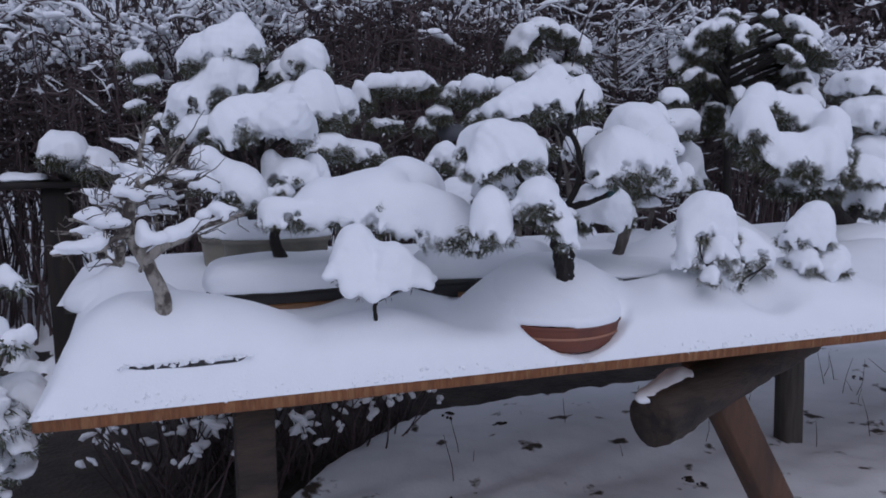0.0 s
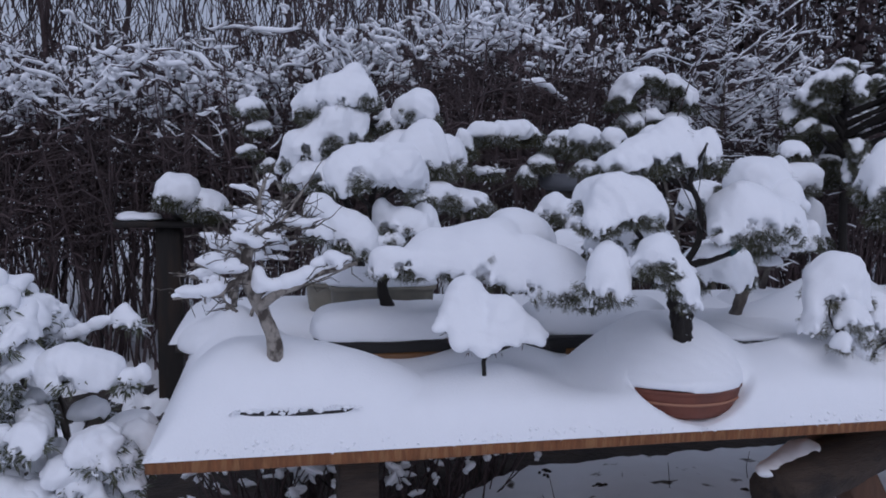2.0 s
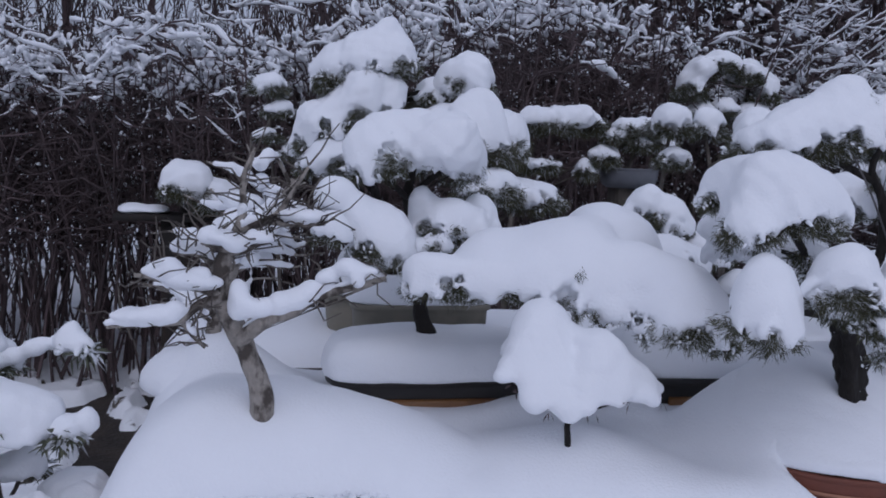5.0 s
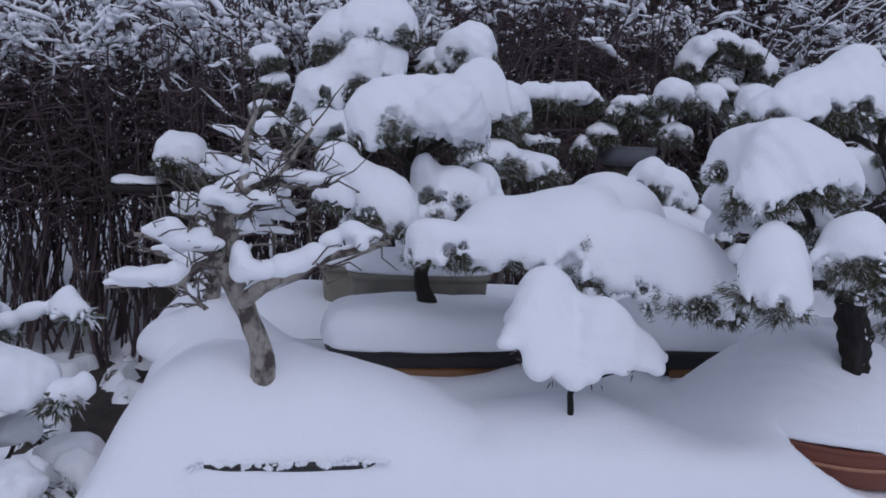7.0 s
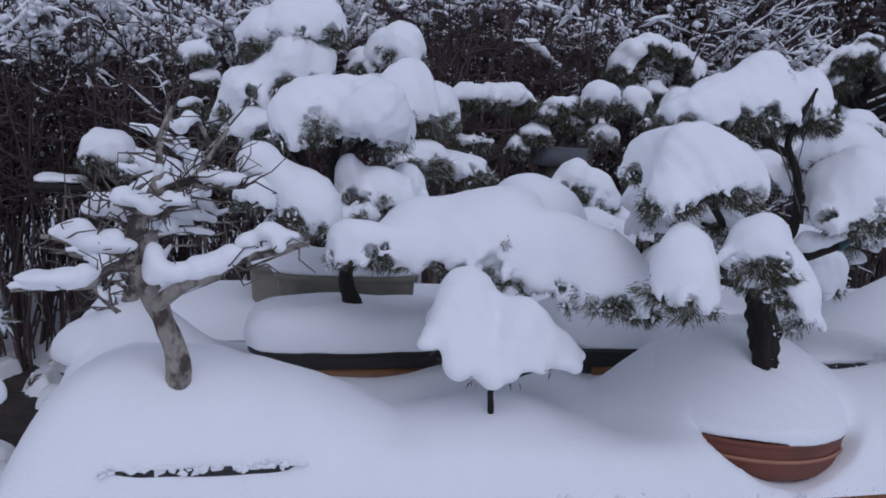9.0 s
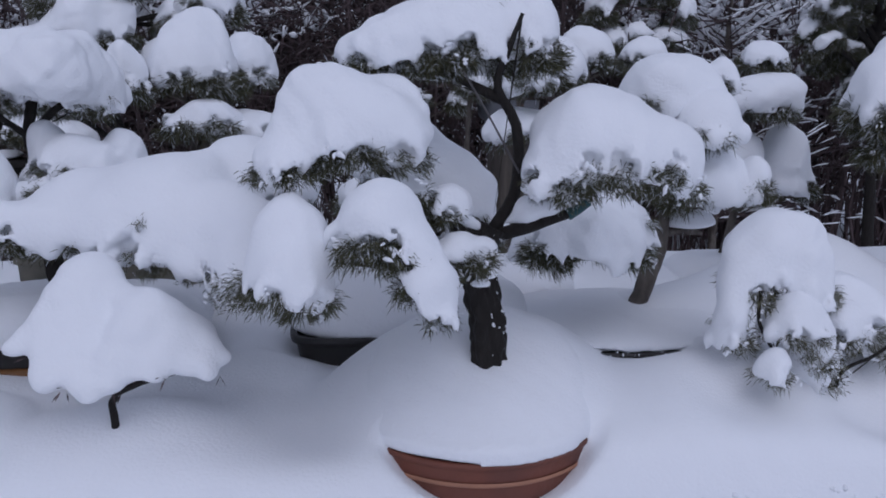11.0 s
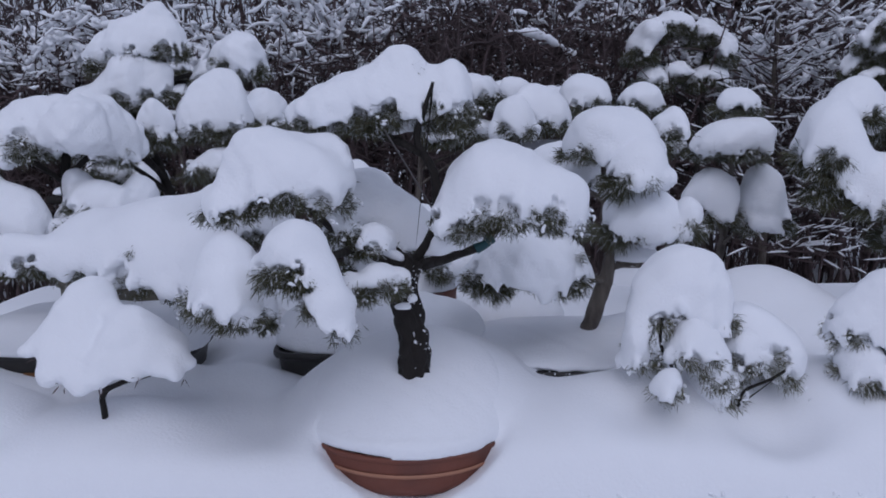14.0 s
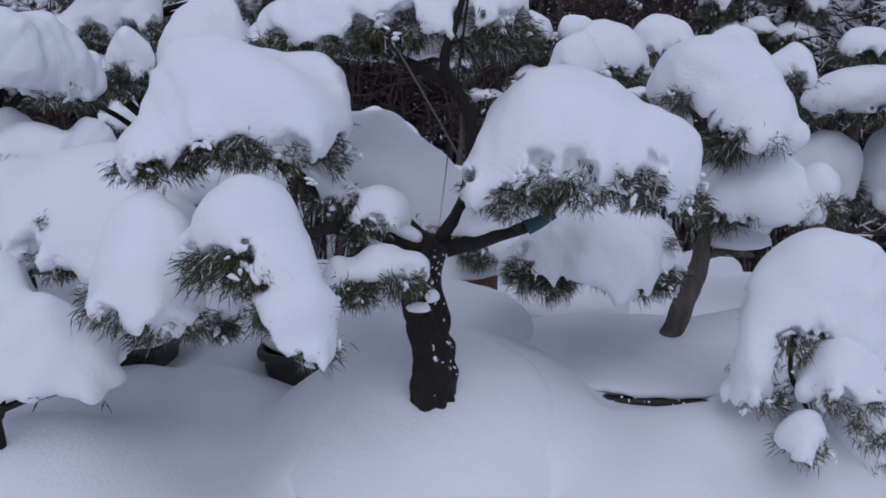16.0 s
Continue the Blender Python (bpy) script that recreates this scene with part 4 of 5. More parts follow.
# black pine in the terracotta bowl
pine = thing("bonsai_pine", (1.0, 1.965, 0.815), "black-barked pine bonsai in a terracotta bowl, pads heaped with snow", "bonsai tree", "bonsai on the table")
bowl_pot(pine, BOWL[0], BOWL[1], TOP, 0.902, BOWL[2], TERRACOTTA, "red-brown terracotta bowl with a pale line", RIDGE)
dome_snow(pine, BOWL[0], BOWL[1], BOWL[2] * 1.012, BOWL[2] * 1.012, 0.902, None, 2.0, 9, 0.005, 0.15)
v, q = limb([(1.005, 1.95, 0.955), (1.0, 1.95, 1.0), (0.99, 1.95, 1.07), (0.98, 1.95, 1.13), (0.978, 1.95, 1.18), (0.995, 1.95, 1.215)], 0.026, 0.023, 40, 0.3, 110, 0.005, 150)
part("trunk", v, q, DARK_BARK, pine, "rugged black trunk flecked with snow")
g = np.random.default_rng(19)
near = v[(v[:, 2] > 0.985) & (v[:, 1] < 1.955)]
near = near[near[:, 0] > 0.99]
C = near[g.integers(0, len(near), 40)]
w = g.uniform(0.0005, 0.0016, 40) * np.where(g.random(40) < 0.15, 1.8, 1.0)
v, q = lumps(C, g.normal(size=(40, 3)) + np.array([0, 0, 1.0]), w * 2.0, w, 20)
tagged(part("snow_specks", v, q, SNOW, pine, "flecks of snow in the bark"), kind="stuff")
snow_lump(pine, [(0.978, 1.924, 1.132, 0.018, 0.010, 0.010), (0.992, 1.926, 1.145, 0.012, 0.009, 0.014)], 90, 0.004)
lines = limbs(pine, [
    ([(0.995, 1.95, 1.205), (1.03, 1.95, 1.27), (1.032, 1.96, 1.36), (1.0, 1.955, 1.42), (1.012, 1.94, 1.47), (1.028, 1.928, 1.52)], 0.011, 0.003),
    ([(0.985, 1.95, 1.20), (0.90, 1.93, 1.235), (0.82, 1.90, 1.31), (0.78, 1.88, 1.36)], 0.010, 0.005),
    ([(1.0, 1.95, 1.20), (1.06, 1.92, 1.225), (1.12, 1.92, 1.25), (1.16, 1.92, 1.31)], 0.012, 0.006),
    ([(0.98, 1.95, 1.14), (0.93, 1.93, 1.17), (0.85, 1.87, 1.175), (0.70, 1.79, 1.205)], 0.010, 0.004),
    ([(0.90, 1.93, 1.235), (0.86, 1.85, 1.235), (0.82, 1.78, 1.22)], 0.008, 0.005),
    ([(1.01, 1.96, 1.4), (0.92, 1.98, 1.44), (0.85, 2.0, 1.45)], 0.008, 0.004),
    ([(0.985, 1.955, 1.21), (0.94, 2.0, 1.24), (0.9, 2.05, 1.26)], 0.009, 0.004)], DARK_BARK)
branch_snow(pine, [lines[1][1:15]], 0.018, 81, 0.004, 0.9)
branch_snow(pine, [lines[2][1:13]], 0.015, 82, 0.004, 0.9)
branch_snow(pine, [lines[3][1:9]], 0.014, 83)
snow_pad(pine, [(0.79, 1.875, 1.35, 0.088, 0.08, 0.076), (0.70, 1.83, 1.322, 0.04, 0.036, 0.045), (0.738, 1.97, 1.37, 0.046, 0.042, 0.05), (0.84, 1.92, 1.378, 0.04, 0.04, 0.05)], nxt(), fine=0.0042, notches=1.3, tufts=1.2, blend=0.8, caves=[(0.80, 1.79, 1.325, 0.02, 0.03, 0.018), (0.75, 1.79, 1.318, 0.012, 0.03, 0.014)])
snow_pad(pine, [(0.825, 2.01, 1.452, 0.06, 0.05, 0.036), (0.905, 2.01, 1.466, 0.065, 0.055, 0.052), (0.975, 2.005, 1.48, 0.06, 0.058, 0.068), (1.05, 1.985, 1.482, 0.046, 0.046, 0.066), (0.985, 2.0, 1.555, 0.022, 0.022, 0.026)], nxt(), fine=0.0045, tuft=0.021, notches=1.1, tufts=1.2, blend=0.8, caves=[(0.93, 1.945, 1.445, 0.026, 0.03, 0.018), (1.06, 1.935, 1.455, 0.024, 0.03, 0.018)])
snow_pad(pine, [(0.9, 2.16, 1.255, 0.085, 0.075, 0.07), (0.965, 2.11, 1.225, 0.062, 0.06, 0.058), (0.86, 2.14, 1.30, 0.05, 0.05, 0.045)], nxt(), notches=0.3, tufts=0.6, blend=0.9)
snow_pad(pine, [(0.70, 1.775, 1.183, 0.055, 0.05, 0.076), (0.728, 1.775, 1.16, 0.03, 0.032, 0.05)], nxt(), fine=0.0042, peak=1.75, hang=0.35, notches=0.5, blend=0.9, tuft=0.019)
snow_pad(pine, [(0.815, 1.75, 1.238, 0.05, 0.045, 0.05), (0.858, 1.728, 1.195, 0.032, 0.032, 0.05), (0.874, 1.722, 1.15, 0.030, 0.030, 0.042)], nxt(), fine=0.0042, peak=1.9, notches=0.8, blend=0.6, tuft=0.018, caves=[(0.806, 1.70, 1.212, 0.026, 0.026, 0.022)])
snow_pad(pine, [(1.155, 1.90, 1.322, 0.10, 0.085, 0.078), (1.088, 1.88, 1.298, 0.05, 0.048, 0.05), (1.25, 1.90, 1.292, 0.04, 0.046, 0.056)], nxt(), fine=0.0045, notches=1.2, tufts=1.3, blend=0.9, lump=0.006)
snow_pad(pine, [(0.915, 1.93, 1.245, 0.036, 0.034, 0.026), (0.875, 1.92, 1.268, 0.03, 0.03, 0.024)], nxt(), notches=1.4)
snow_pad(pine, [(0.93, 1.87, 1.19, 0.046, 0.038, 0.03), (0.892, 1.86, 1.18, 0.03, 0.03, 0.028)], nxt(), notches=1.2)
v, q = tubes([curve_points([(0.945, 1.93, 1.44), (0.985, 1.93, 1.375), (1.033, 1.94, 1.295)], 8)], [[0.0016] * 8], 6)
part("guy_wire", v, q, WIRE, pine, "dull training wire")
v, q = limb([(1.10, 1.918, 1.238), (1.115, 1.919, 1.247), (1.13, 1.92, 1.258)], 0.0118, 0.0112, 12, 0.03)
part("wrap", v, q, TEAL, pine, "teal wrapping on the branch")

# slender pine behind it
slim = thing("bonsai_pine", (1.38, 2.34, 0.815), "slender grey-trunked pine bonsai with layered snowy pads", "bonsai tree", "bonsai on the table")
tray_pot(slim, 1.345, 2.345, 0.25, 0.22, TOP, 0.948, BLACK_GLAZE, "wide dark oval pot heaped with snow", None, 2.6)
dome_snow(slim, 1.345, 2.35, 0.252, 0.224, 0.948, 0.03, 2.2, 11, 0.007, 0.6)
v, q = limb([(1.375, 2.35, 0.92), (1.39, 2.35, 0.96), (1.42, 2.345, 1.05), (1.44, 2.34, 1.15), (1.43, 2.34, 1.25), (1.435, 2.35, 1.35), (1.44, 2.4, 1.42)], 0.021, 0.009, 28, 0.19, 80, 0.004, 120)
part("trunk", v, q, BARK, slim)
limbs(slim, [([(1.43, 2.34, 1.10), (1.36, 2.32, 1.12), (1.24, 2.3, 1.15)], 0.01, 0.004), ([(1.44, 2.34, 1.13), (1.49, 2.34, 1.14), (1.53, 2.35, 1.13)], 0.009, 0.004),
             ([(1.435, 2.34, 1.24), (1.50, 2.32, 1.25), (1.6, 2.35, 1.24)], 0.008, 0.004), ([(1.43, 2.34, 1.3), (1.47, 2.29, 1.34), (1.485, 2.27, 1.35)], 0.007, 0.003),
             ([(1.43, 2.34, 1.28), (1.39, 2.44, 1.31), (1.365, 2.5, 1.33)], 0.007, 0.003), ([(1.44, 2.38, 1.40), (1.54, 2.45, 1.42), (1.62, 2.5, 1.43)], 0.006, 0.003)], BARK)
snow_pad(slim, [(1.226, 2.21, 1.15, 0.118, 0.095, 0.085), (1.145, 2.2, 1.125, 0.05, 0.045, 0.038), (1.315, 2.22, 1.13, 0.05, 0.045, 0.042)], nxt(), fine=0.0045, tuft=0.027, peak=1.8, hang=0.3, notches=1.2, blend=0.7)
snow_pad(slim, [(1.40, 2.32, 1.41, 0.075, 0.075, 0.066), (1.46, 2.33, 1.405, 0.07, 0.075, 0.066)], nxt(), tuft=0.026, blend=0.9, lump=0.005)
snow_pad(slim, [(1.364, 2.5, 1.335, 0.074, 0.068, 0.068), (1.32, 2.48, 1.35, 0.045, 0.045, 0.04)], nxt())
snow_pad(slim, [(1.473, 2.235, 1.352, 0.062, 0.058, 0.062)], nxt(), tuft=0.032, notches=0.8, lump=0.003)
snow_pad(slim, [(1.49, 2.30, 1.236, 0.07, 0.062, 0.064), (1.545, 2.29, 1.236, 0.045, 0.045, 0.055)], nxt(), tuft=0.026, blend=0.9)
snow_pad(slim, [(1.59, 2.27, 1.24, 0.034, 0.036, 0.054)], nxt(), tuft=0.03)
snow_pad(slim, [(1.622, 2.5, 1.443, 0.036, 0.034, 0.041)], nxt())
g = np.random.default_rng(72)
n = 40
a = g.uniform(3.6, 5.6, n)
C = np.stack([1.345 + 0.25 * np.sign(np.cos(a)) * np.abs(np.cos(a)) ** 0.77, 2.34 - 0.22 * np.abs(np.sin(a)) ** 0.77, 0.949 + g.normal(size=n) * 0.003], -1)
w = g.uniform(0.0008, 0.002, n)
v, q = lumps(C, g.normal(size=(n, 3)), w * 1.6, w, 73)
tagged(part("snow_specks", v, q, SNOW, slim, "crumbs of snow on the pot's rim"), kind="stuff")
snow_lump(slim, [(1.504, 2.35, 1.153, 0.058, 0.041, 0.029)], 71)

# drooping juniper bowed to the table
weeper = thing("bonsai_juniper", (1.5, 2.0, 0.815), "drooping juniper bonsai bent down to the table by snow", "bonsai tree", "bonsai on the table")
bowl_pot(weeper, 1.5, 2.03, TOP, 0.89, 0.085, BLUE_GREY, "low round pot buried in snow")
grow(weeper, (1.53, 2.04, 0.90), [[(1.495, 2.02, 1.14, 0.07, 0.066, 0.074), (1.45, 2.01, 1.105, 0.046, 0.045, 0.065), (1.413, 1.985, 1.035, 0.034, 0.036, 0.07), (1.55, 2.0, 1.10, 0.042, 0.045, 0.065)]], 0.007, DARK_BARK, leaf=OLIVE, tuft=0.02, dense=14, notches=0.6, tufts=0.5, blend=0.8, lump=0.008, fine=0.0042, caves=[(1.452, 1.95, 1.06, 0.03, 0.05, 0.036)])
snow_pad(weeper, [(1.64, 2.02, 1.03, 0.062, 0.06, 0.07), (1.695, 2.0, 1.0, 0.036, 0.042, 0.05), (1.59, 2.02, 1.0, 0.035, 0.04, 0.07)], nxt(), leaf=OLIVE, tuft=0.022, dense=14, notches=0.9, tufts=0.8, blend=1.0, lump=0.006)
snow_pad(weeper, [(1.50, 1.955, 1.045, 0.045, 0.045, 0.05), (1.535, 1.955, 1.0, 0.038, 0.04, 0.05)], nxt(), leaf=OLIVE, tuft=0.02, dense=14, notches=0.9, tufts=0.8, blend=1.0, lump=0.006)
snow_pad(weeper, [(1.439, 1.91, 0.985, 0.026, 0.026, 0.03)], nxt(), leaf=OLIVE, tuft=0.018, dense=14)
snow_pad(weeper, [(1.56, 2.0, 0.955, 0.045, 0.05, 0.06)], nxt(), leaf=OLIVE, tuft=0.02, dense=14, notches=0.5)
limbs(weeper, [([(1.45, 1.97, 1.10), (1.448, 1.965, 1.05), (1.475, 1.955, 0.995), (1.50, 1.96, 0.93)], 0.003, 0.003), ([(1.70, 1.96, 1.015), (1.655, 1.955, 0.988), (1.61, 1.965, 0.962), (1.60, 1.97, 0.93)], 0.0028, 0.0032)], DARK_BARK)

# small juniper near it
stub = thing("bonsai_juniper", (1.87, 2.0, 0.815), "small olive-green juniper bonsai with a tall snow cap", "bonsai tree", "bonsai on the table")
bowl_pot(stub, 1.87, 2.02, TOP, 0.89, 0.085, BLUE_GREY, "low round pot buried in snow")
grow(stub, (1.87, 2.0, 0.90), [[(1.865, 2.0, 1.082, 0.07, 0.066, 0.09), (1.90, 1.99, 1.03, 0.05, 0.05, 0.06)]], 0.014, leaf=OLIVE, tuft=0.022, dense=14, notches=0.8, blend=0.9, caves=[(1.885, 1.92, 1.05, 0.02, 0.03, 0.018)])
snow_pad(stub, [(1.915, 1.98, 0.985, 0.075, 0.07, 0.05)], nxt(), leaf=OLIVE, tuft=0.022, dense=14, notches=1.8, tufts=1.5)
snow_pad(stub, [(1.83, 1.97, 1.0, 0.04, 0.05, 0.05)], nxt(), leaf=OLIVE, tuft=0.022, dense=14, notches=1.5)

# pine in the grey pot
ball = thing("bonsai_pine", (0.33, 2.62, 0.815), "pine bonsai with rounded snow balls in a grey pot", "bonsai tree", "bonsai on the table")
tray_pot(ball, 0.28, 2.58, 0.17, 0.09, TOP, 1.07, GREY_POT, "plain grey-buff rectangular pot")
pot_snow(ball, 0.28, 2.58, 0.17, 0.092, 1.07, 0.05, 3.5, 13, 1.02)
grow(ball, (0.34, 2.58, 1.07), [[(0.455, 2.80, 1.466, 0.092, 0.085, 0.112)], [(0.306, 2.73, 1.435, 0.045, 0.045, 0.075)], [(0.56, 2.92, 1.47, 0.06, 0.06, 0.085)], [(0.593, 2.8, 1.315, 0.09, 0.085, 0.055)], [(0.47, 2.7, 1.34, 0.07, 0.06, 0.045)]], 0.016, tuft=0.03, notches=1.3)

# tree in the second ochre-panelled pot
second = thing("bonsai_pine", (0.92, 2.36, 0.815), "pine bonsai in a black pot with ochre panels behind the bowl", "bonsai tree", "bonsai on the table")
tray_pot(second, 0.92, 2.36, 0.24, 0.12, TOP, 0.958, BLACK_GLAZE, "black rectangular pot with ochre panels", OCHRE)
pot_snow(second, 0.92, 2.365, 0.238, 0.122, 0.958, 0.11, 2.8, 14, 1.01)
grow(second, (0.9, 2.38, 0.98), [[(0.845, 2.56, 1.30, 0.05, 0.046, 0.052), (0.905, 2.55, 1.265, 0.055, 0.05, 0.062)], [(0.86, 2.45, 1.19, 0.08, 0.07, 0.05)]], 0.014, notches=1.3)

clay = thing("bonsai_pine", (0.98, 2.58, 0.815), "small pine bonsai in a brown clay bowl behind the others", "bonsai tree", "bonsai on the table")
bowl_pot(clay, 0.98, 2.58, TOP, 1.045, 0.125, TERRACOTTA, "deep red-brown clay bowl")
pot_snow(clay, 0.98, 2.58, 0.125, 0.125, 1.045, 0.05, 2.2, 23, 1.02)
grow(clay, (0.98, 2.58, 1.06), [[(1.07, 2.5, 1.11, 0.06, 0.05, 0.045)], [(0.9, 2.5, 1.12, 0.07, 0.06, 0.04)], [(0.99, 2.56, 1.2, 0.08, 0.07, 0.05)]], 0.011)

# trees on the back bench
tall = thing("bonsai_pine", (0.25, 3.1, 0.9), "tall dark green pine bonsai with stepped snowy tiers", "bonsai tree", "bonsai on the back bench")
tray_pot(tall, 0.25, 3.15, 0.2, 0.14, 0.818, 1.0, GREY_POT, "plain grey-buff rectangular pot")
pot_snow(tall, 0.25, 3.15, 0.2, 0.142, 1.0, 0.06, 3, 15)
grow(tall, (0.27, 3.12, 1.0), [[(0.02, 3.0, 1.455, 0.055, 0.06, 0.085), (0.085, 2.98, 1.51, 0.065, 0.07, 0.09), (0.15, 2.98, 1.545, 0.07, 0.07, 0.085), (0.225, 3.0, 1.56, 0.055, 0.058, 0.07), (0.165, 3.0, 1.63, 0.022, 0.022, 0.03)],
     [(0.085, 3.03, 1.645, 0.06, 0.065, 0.075), (0.16, 3.02, 1.685, 0.065, 0.07, 0.075), (0.25, 3.02, 1.69, 0.06, 0.06, 0.085), (0.225, 3.02, 1.775, 0.022, 0.022, 0.03)],
     [(0.465, 3.05, 1.64, 0.078, 0.07, 0.075)], [(0.36, 3.08, 1.60, 0.05, 0.05, 0.06)], [(0.06, 2.95, 1.39, 0.07, 0.07, 0.06)], [(0.15, 2.94, 1.41, 0.07, 0.06, 0.06)], [(0.4, 3.0, 1.48, 0.1, 0.09, 0.07)]], 0.02, DARK_BARK, tuft=0.024, fine=0.006, notches=1.6, tufts=0.8, hang=0.45, blend=0.6, lump=0.009)
small_group = "bonsai on the back bench"
for label, base, pot_r, pads in (
        ("round-headed pine bonsai with two snow balls", (1.32, 3.0, 0.9), 0.13, [[(1.287, 2.85, 1.456, 0.062, 0.06, 0.07)], [(1.386, 2.95, 1.478, 0.07, 0.065, 0.078)], [(1.318, 3.2, 1.55, 0.055, 0.05, 0.054)], [(1.3, 2.9, 1.32, 0.1, 0.08, 0.05)]]),
        ("small pine bonsai with one snowy knob", (1.15, 3.3, 0.9), 0.1, [[(1.193, 3.2, 1.553, 0.06, 0.055, 0.055)], [(1.2, 3.2, 1.44, 0.05, 0.05, 0.035)]]),
        ("tiered pine bonsai with blunt snow-capped pads", (1.95, 3.05, 0.9), 0.15, [[(1.926, 2.85, 1.512, 0.054, 0.05, 0.044)], [(1.902, 2.82, 1.404, 0.094, 0.08, 0.07)], [(1.864, 2.85, 1.222, 0.07, 0.065, 0.105)], [(2.02, 2.86, 1.20, 0.074, 0.066, 0.115)]]),
        ("pine bonsai with a small rounded crown", (1.78, 3.4, 0.9), 0.1, [[(1.769, 3.3, 1.532, 0.07, 0.065, 0.06)], [(1.573, 3.3, 1.546, 0.085, 0.072, 0.07)], [(1.756, 2.95, 1.41, 0.043, 0.04, 0.066)]]),
        ("broad pine bonsai with three heaped snow pads", (3.15, 3.15, 0.9), 0.15, [[(3.0, 2.95, 1.573, 0.14, 0.11, 0.077)], [(2.95, 2.85, 1.43, 0.15, 0.12, 0.10)], [(2.92, 2.8, 1.26, 0.1, 0.09, 0.09)]])):
    tree = thing("bonsai_pine", base, label, "bonsai tree", small_group)
    bowl_pot(tree, base[0], base[1], 0.818, 0.87, pot_r * 0.8, BLUE_GREY, "round dark grey pot")
    pot_snow(tree, base[0], base[1], pot_r, pot_r, 0.87, 0.08, 2.2, nxt(), 1.12, 0.3, h=0.01)
    grow(tree, (base[0], base[1], 0.9), pads, 0.014, tuft=0.03, fine=0.008)

# large pine bent into a ring at the table's far end
ring = thing("bonsai_pine", (2.5, 2.5, 0.815), "large pine bonsai bent into a snow-covered ring", "bonsai tree", "bonsai on the table")
bowl_pot(ring, 2.55, 2.45, TOP, 0.95, 0.18, BLACK_GLAZE, "round black pot")
pot_snow(ring, 2.55, 2.45, 0.18, 0.18, 0.95, 0.08, 2.2, 17)
grow(ring, (2.58, 2.5, 0.95), [[(1.985, 2.44, 1.40, 0.07, 0.08, 0.10), (2.0, 2.43, 1.31, 0.06, 0.07, 0.08), (2.12, 2.38, 1.29, 0.085, 0.085, 0.085), (2.25, 2.38, 1.275, 0.10, 0.10, 0.115), (2.35, 2.44, 1.34, 0.07, 0.08, 0.12), (2.33, 2.55, 1.43, 0.08, 0.07, 0.085), (2.22, 2.58, 1.46, 0.08, 0.06, 0.07), (2.08, 2.52, 1.49, 0.065, 0.06, 0.07)],
     [(2.717, 2.6, 1.10, 0.08, 0.08, 0.12)], [(2.3, 2.5, 1.18, 0.12, 0.1, 0.05)], [(2.55, 2.5, 1.22, 0.12, 0.1, 0.07)]], 0.04, DARK_BARK, tuft=0.036, fine=0.006, notches=1.2, tufts=1.3, blend=0.7, lump=0.004)

# snow-laden shrub beside the table's left end
shrub = thing("snowy_shrub", (-0.62, 2.4, 0.0), "low evergreen shrub weighed down by snow beside the table", "shrub")
SHRUB_LEAF = material("leathery_green_leaf", (0.085, 0.09, 0.055), 0.5, 0.3, 40, 0.2, 60, island=0.4, frost=0.3)
g = np.random.default_rng(77)
T, R = [], []


def shrub_clump(c, size, n=3, droop=1.0):
    """A spray of leaves bowed under its snow, with the stem that bears it."""
    c = np.array(c, float)
    out = c - np.array([-0.72, 2.42, c[2]])
    out /= np.linalg.norm(out) + 1e-6
    lob = []
    for k in range(n):
        w = size * (1 - 0.22 * k) * g.uniform(0.85, 1.1)
        e = c + out * size * 0.75 * k + np.array([g.normal() * 0.35 * size, g.normal() * 0.35 * size, -droop * size * 0.5 * k])
        lob.append((*e, w, w * 0.9, w * 0.62))
    snow_pad(shrub, lob, nxt(), leaf=SHRUB_LEAF, tuft=0.032, blade=0.0022, dense=3, fine=0.005, hang=0.9, notches=0.55, tufts=0.3, blend=0.6, lump=0.012)
    b = np.array([-0.70 + g.normal() * 0.04, 2.45 + g.normal() * 0.04, 0.45 * c[2] * g.uniform(0.2, 1.4)])
    u = np.linspace(0, 1, 7)[:, None]
    T.append(b * (1 - u) + c * u + np.array([0, 0, 0.06]) * (u - u * u) + g.normal(size=(7, 3)) * 0.004)
    R.append(np.linspace(0.009, 0.004, 7))


for j in range(48):
    a, lift = g.uniform(0, 6.28), g.uniform(-0.9, 1.0)
    d = np.array([math.cos(a) * math.cos(lift), math.sin(a) * math.cos(lift) - 0.25, math.sin(lift)])
    shrub_clump(np.array([-0.84, 2.42, 0.90]) + d * np.array([0.17, 0.17, 0.29]), g.uniform(0.034, 0.06))
for j in range(34):
    a, lift = g.uniform(0, 6.28), g.uniform(-1.0, 0.5)
    d = np.array([math.cos(a) * math.cos(lift), math.sin(a) * math.cos(lift) - 0.3, math.sin(lift)])
    shrub_clump(np.array([-0.60, 2.28, 0.70]) + d * np.array([0.17, 0.13, 0.19]), g.uniform(0.028, 0.055))
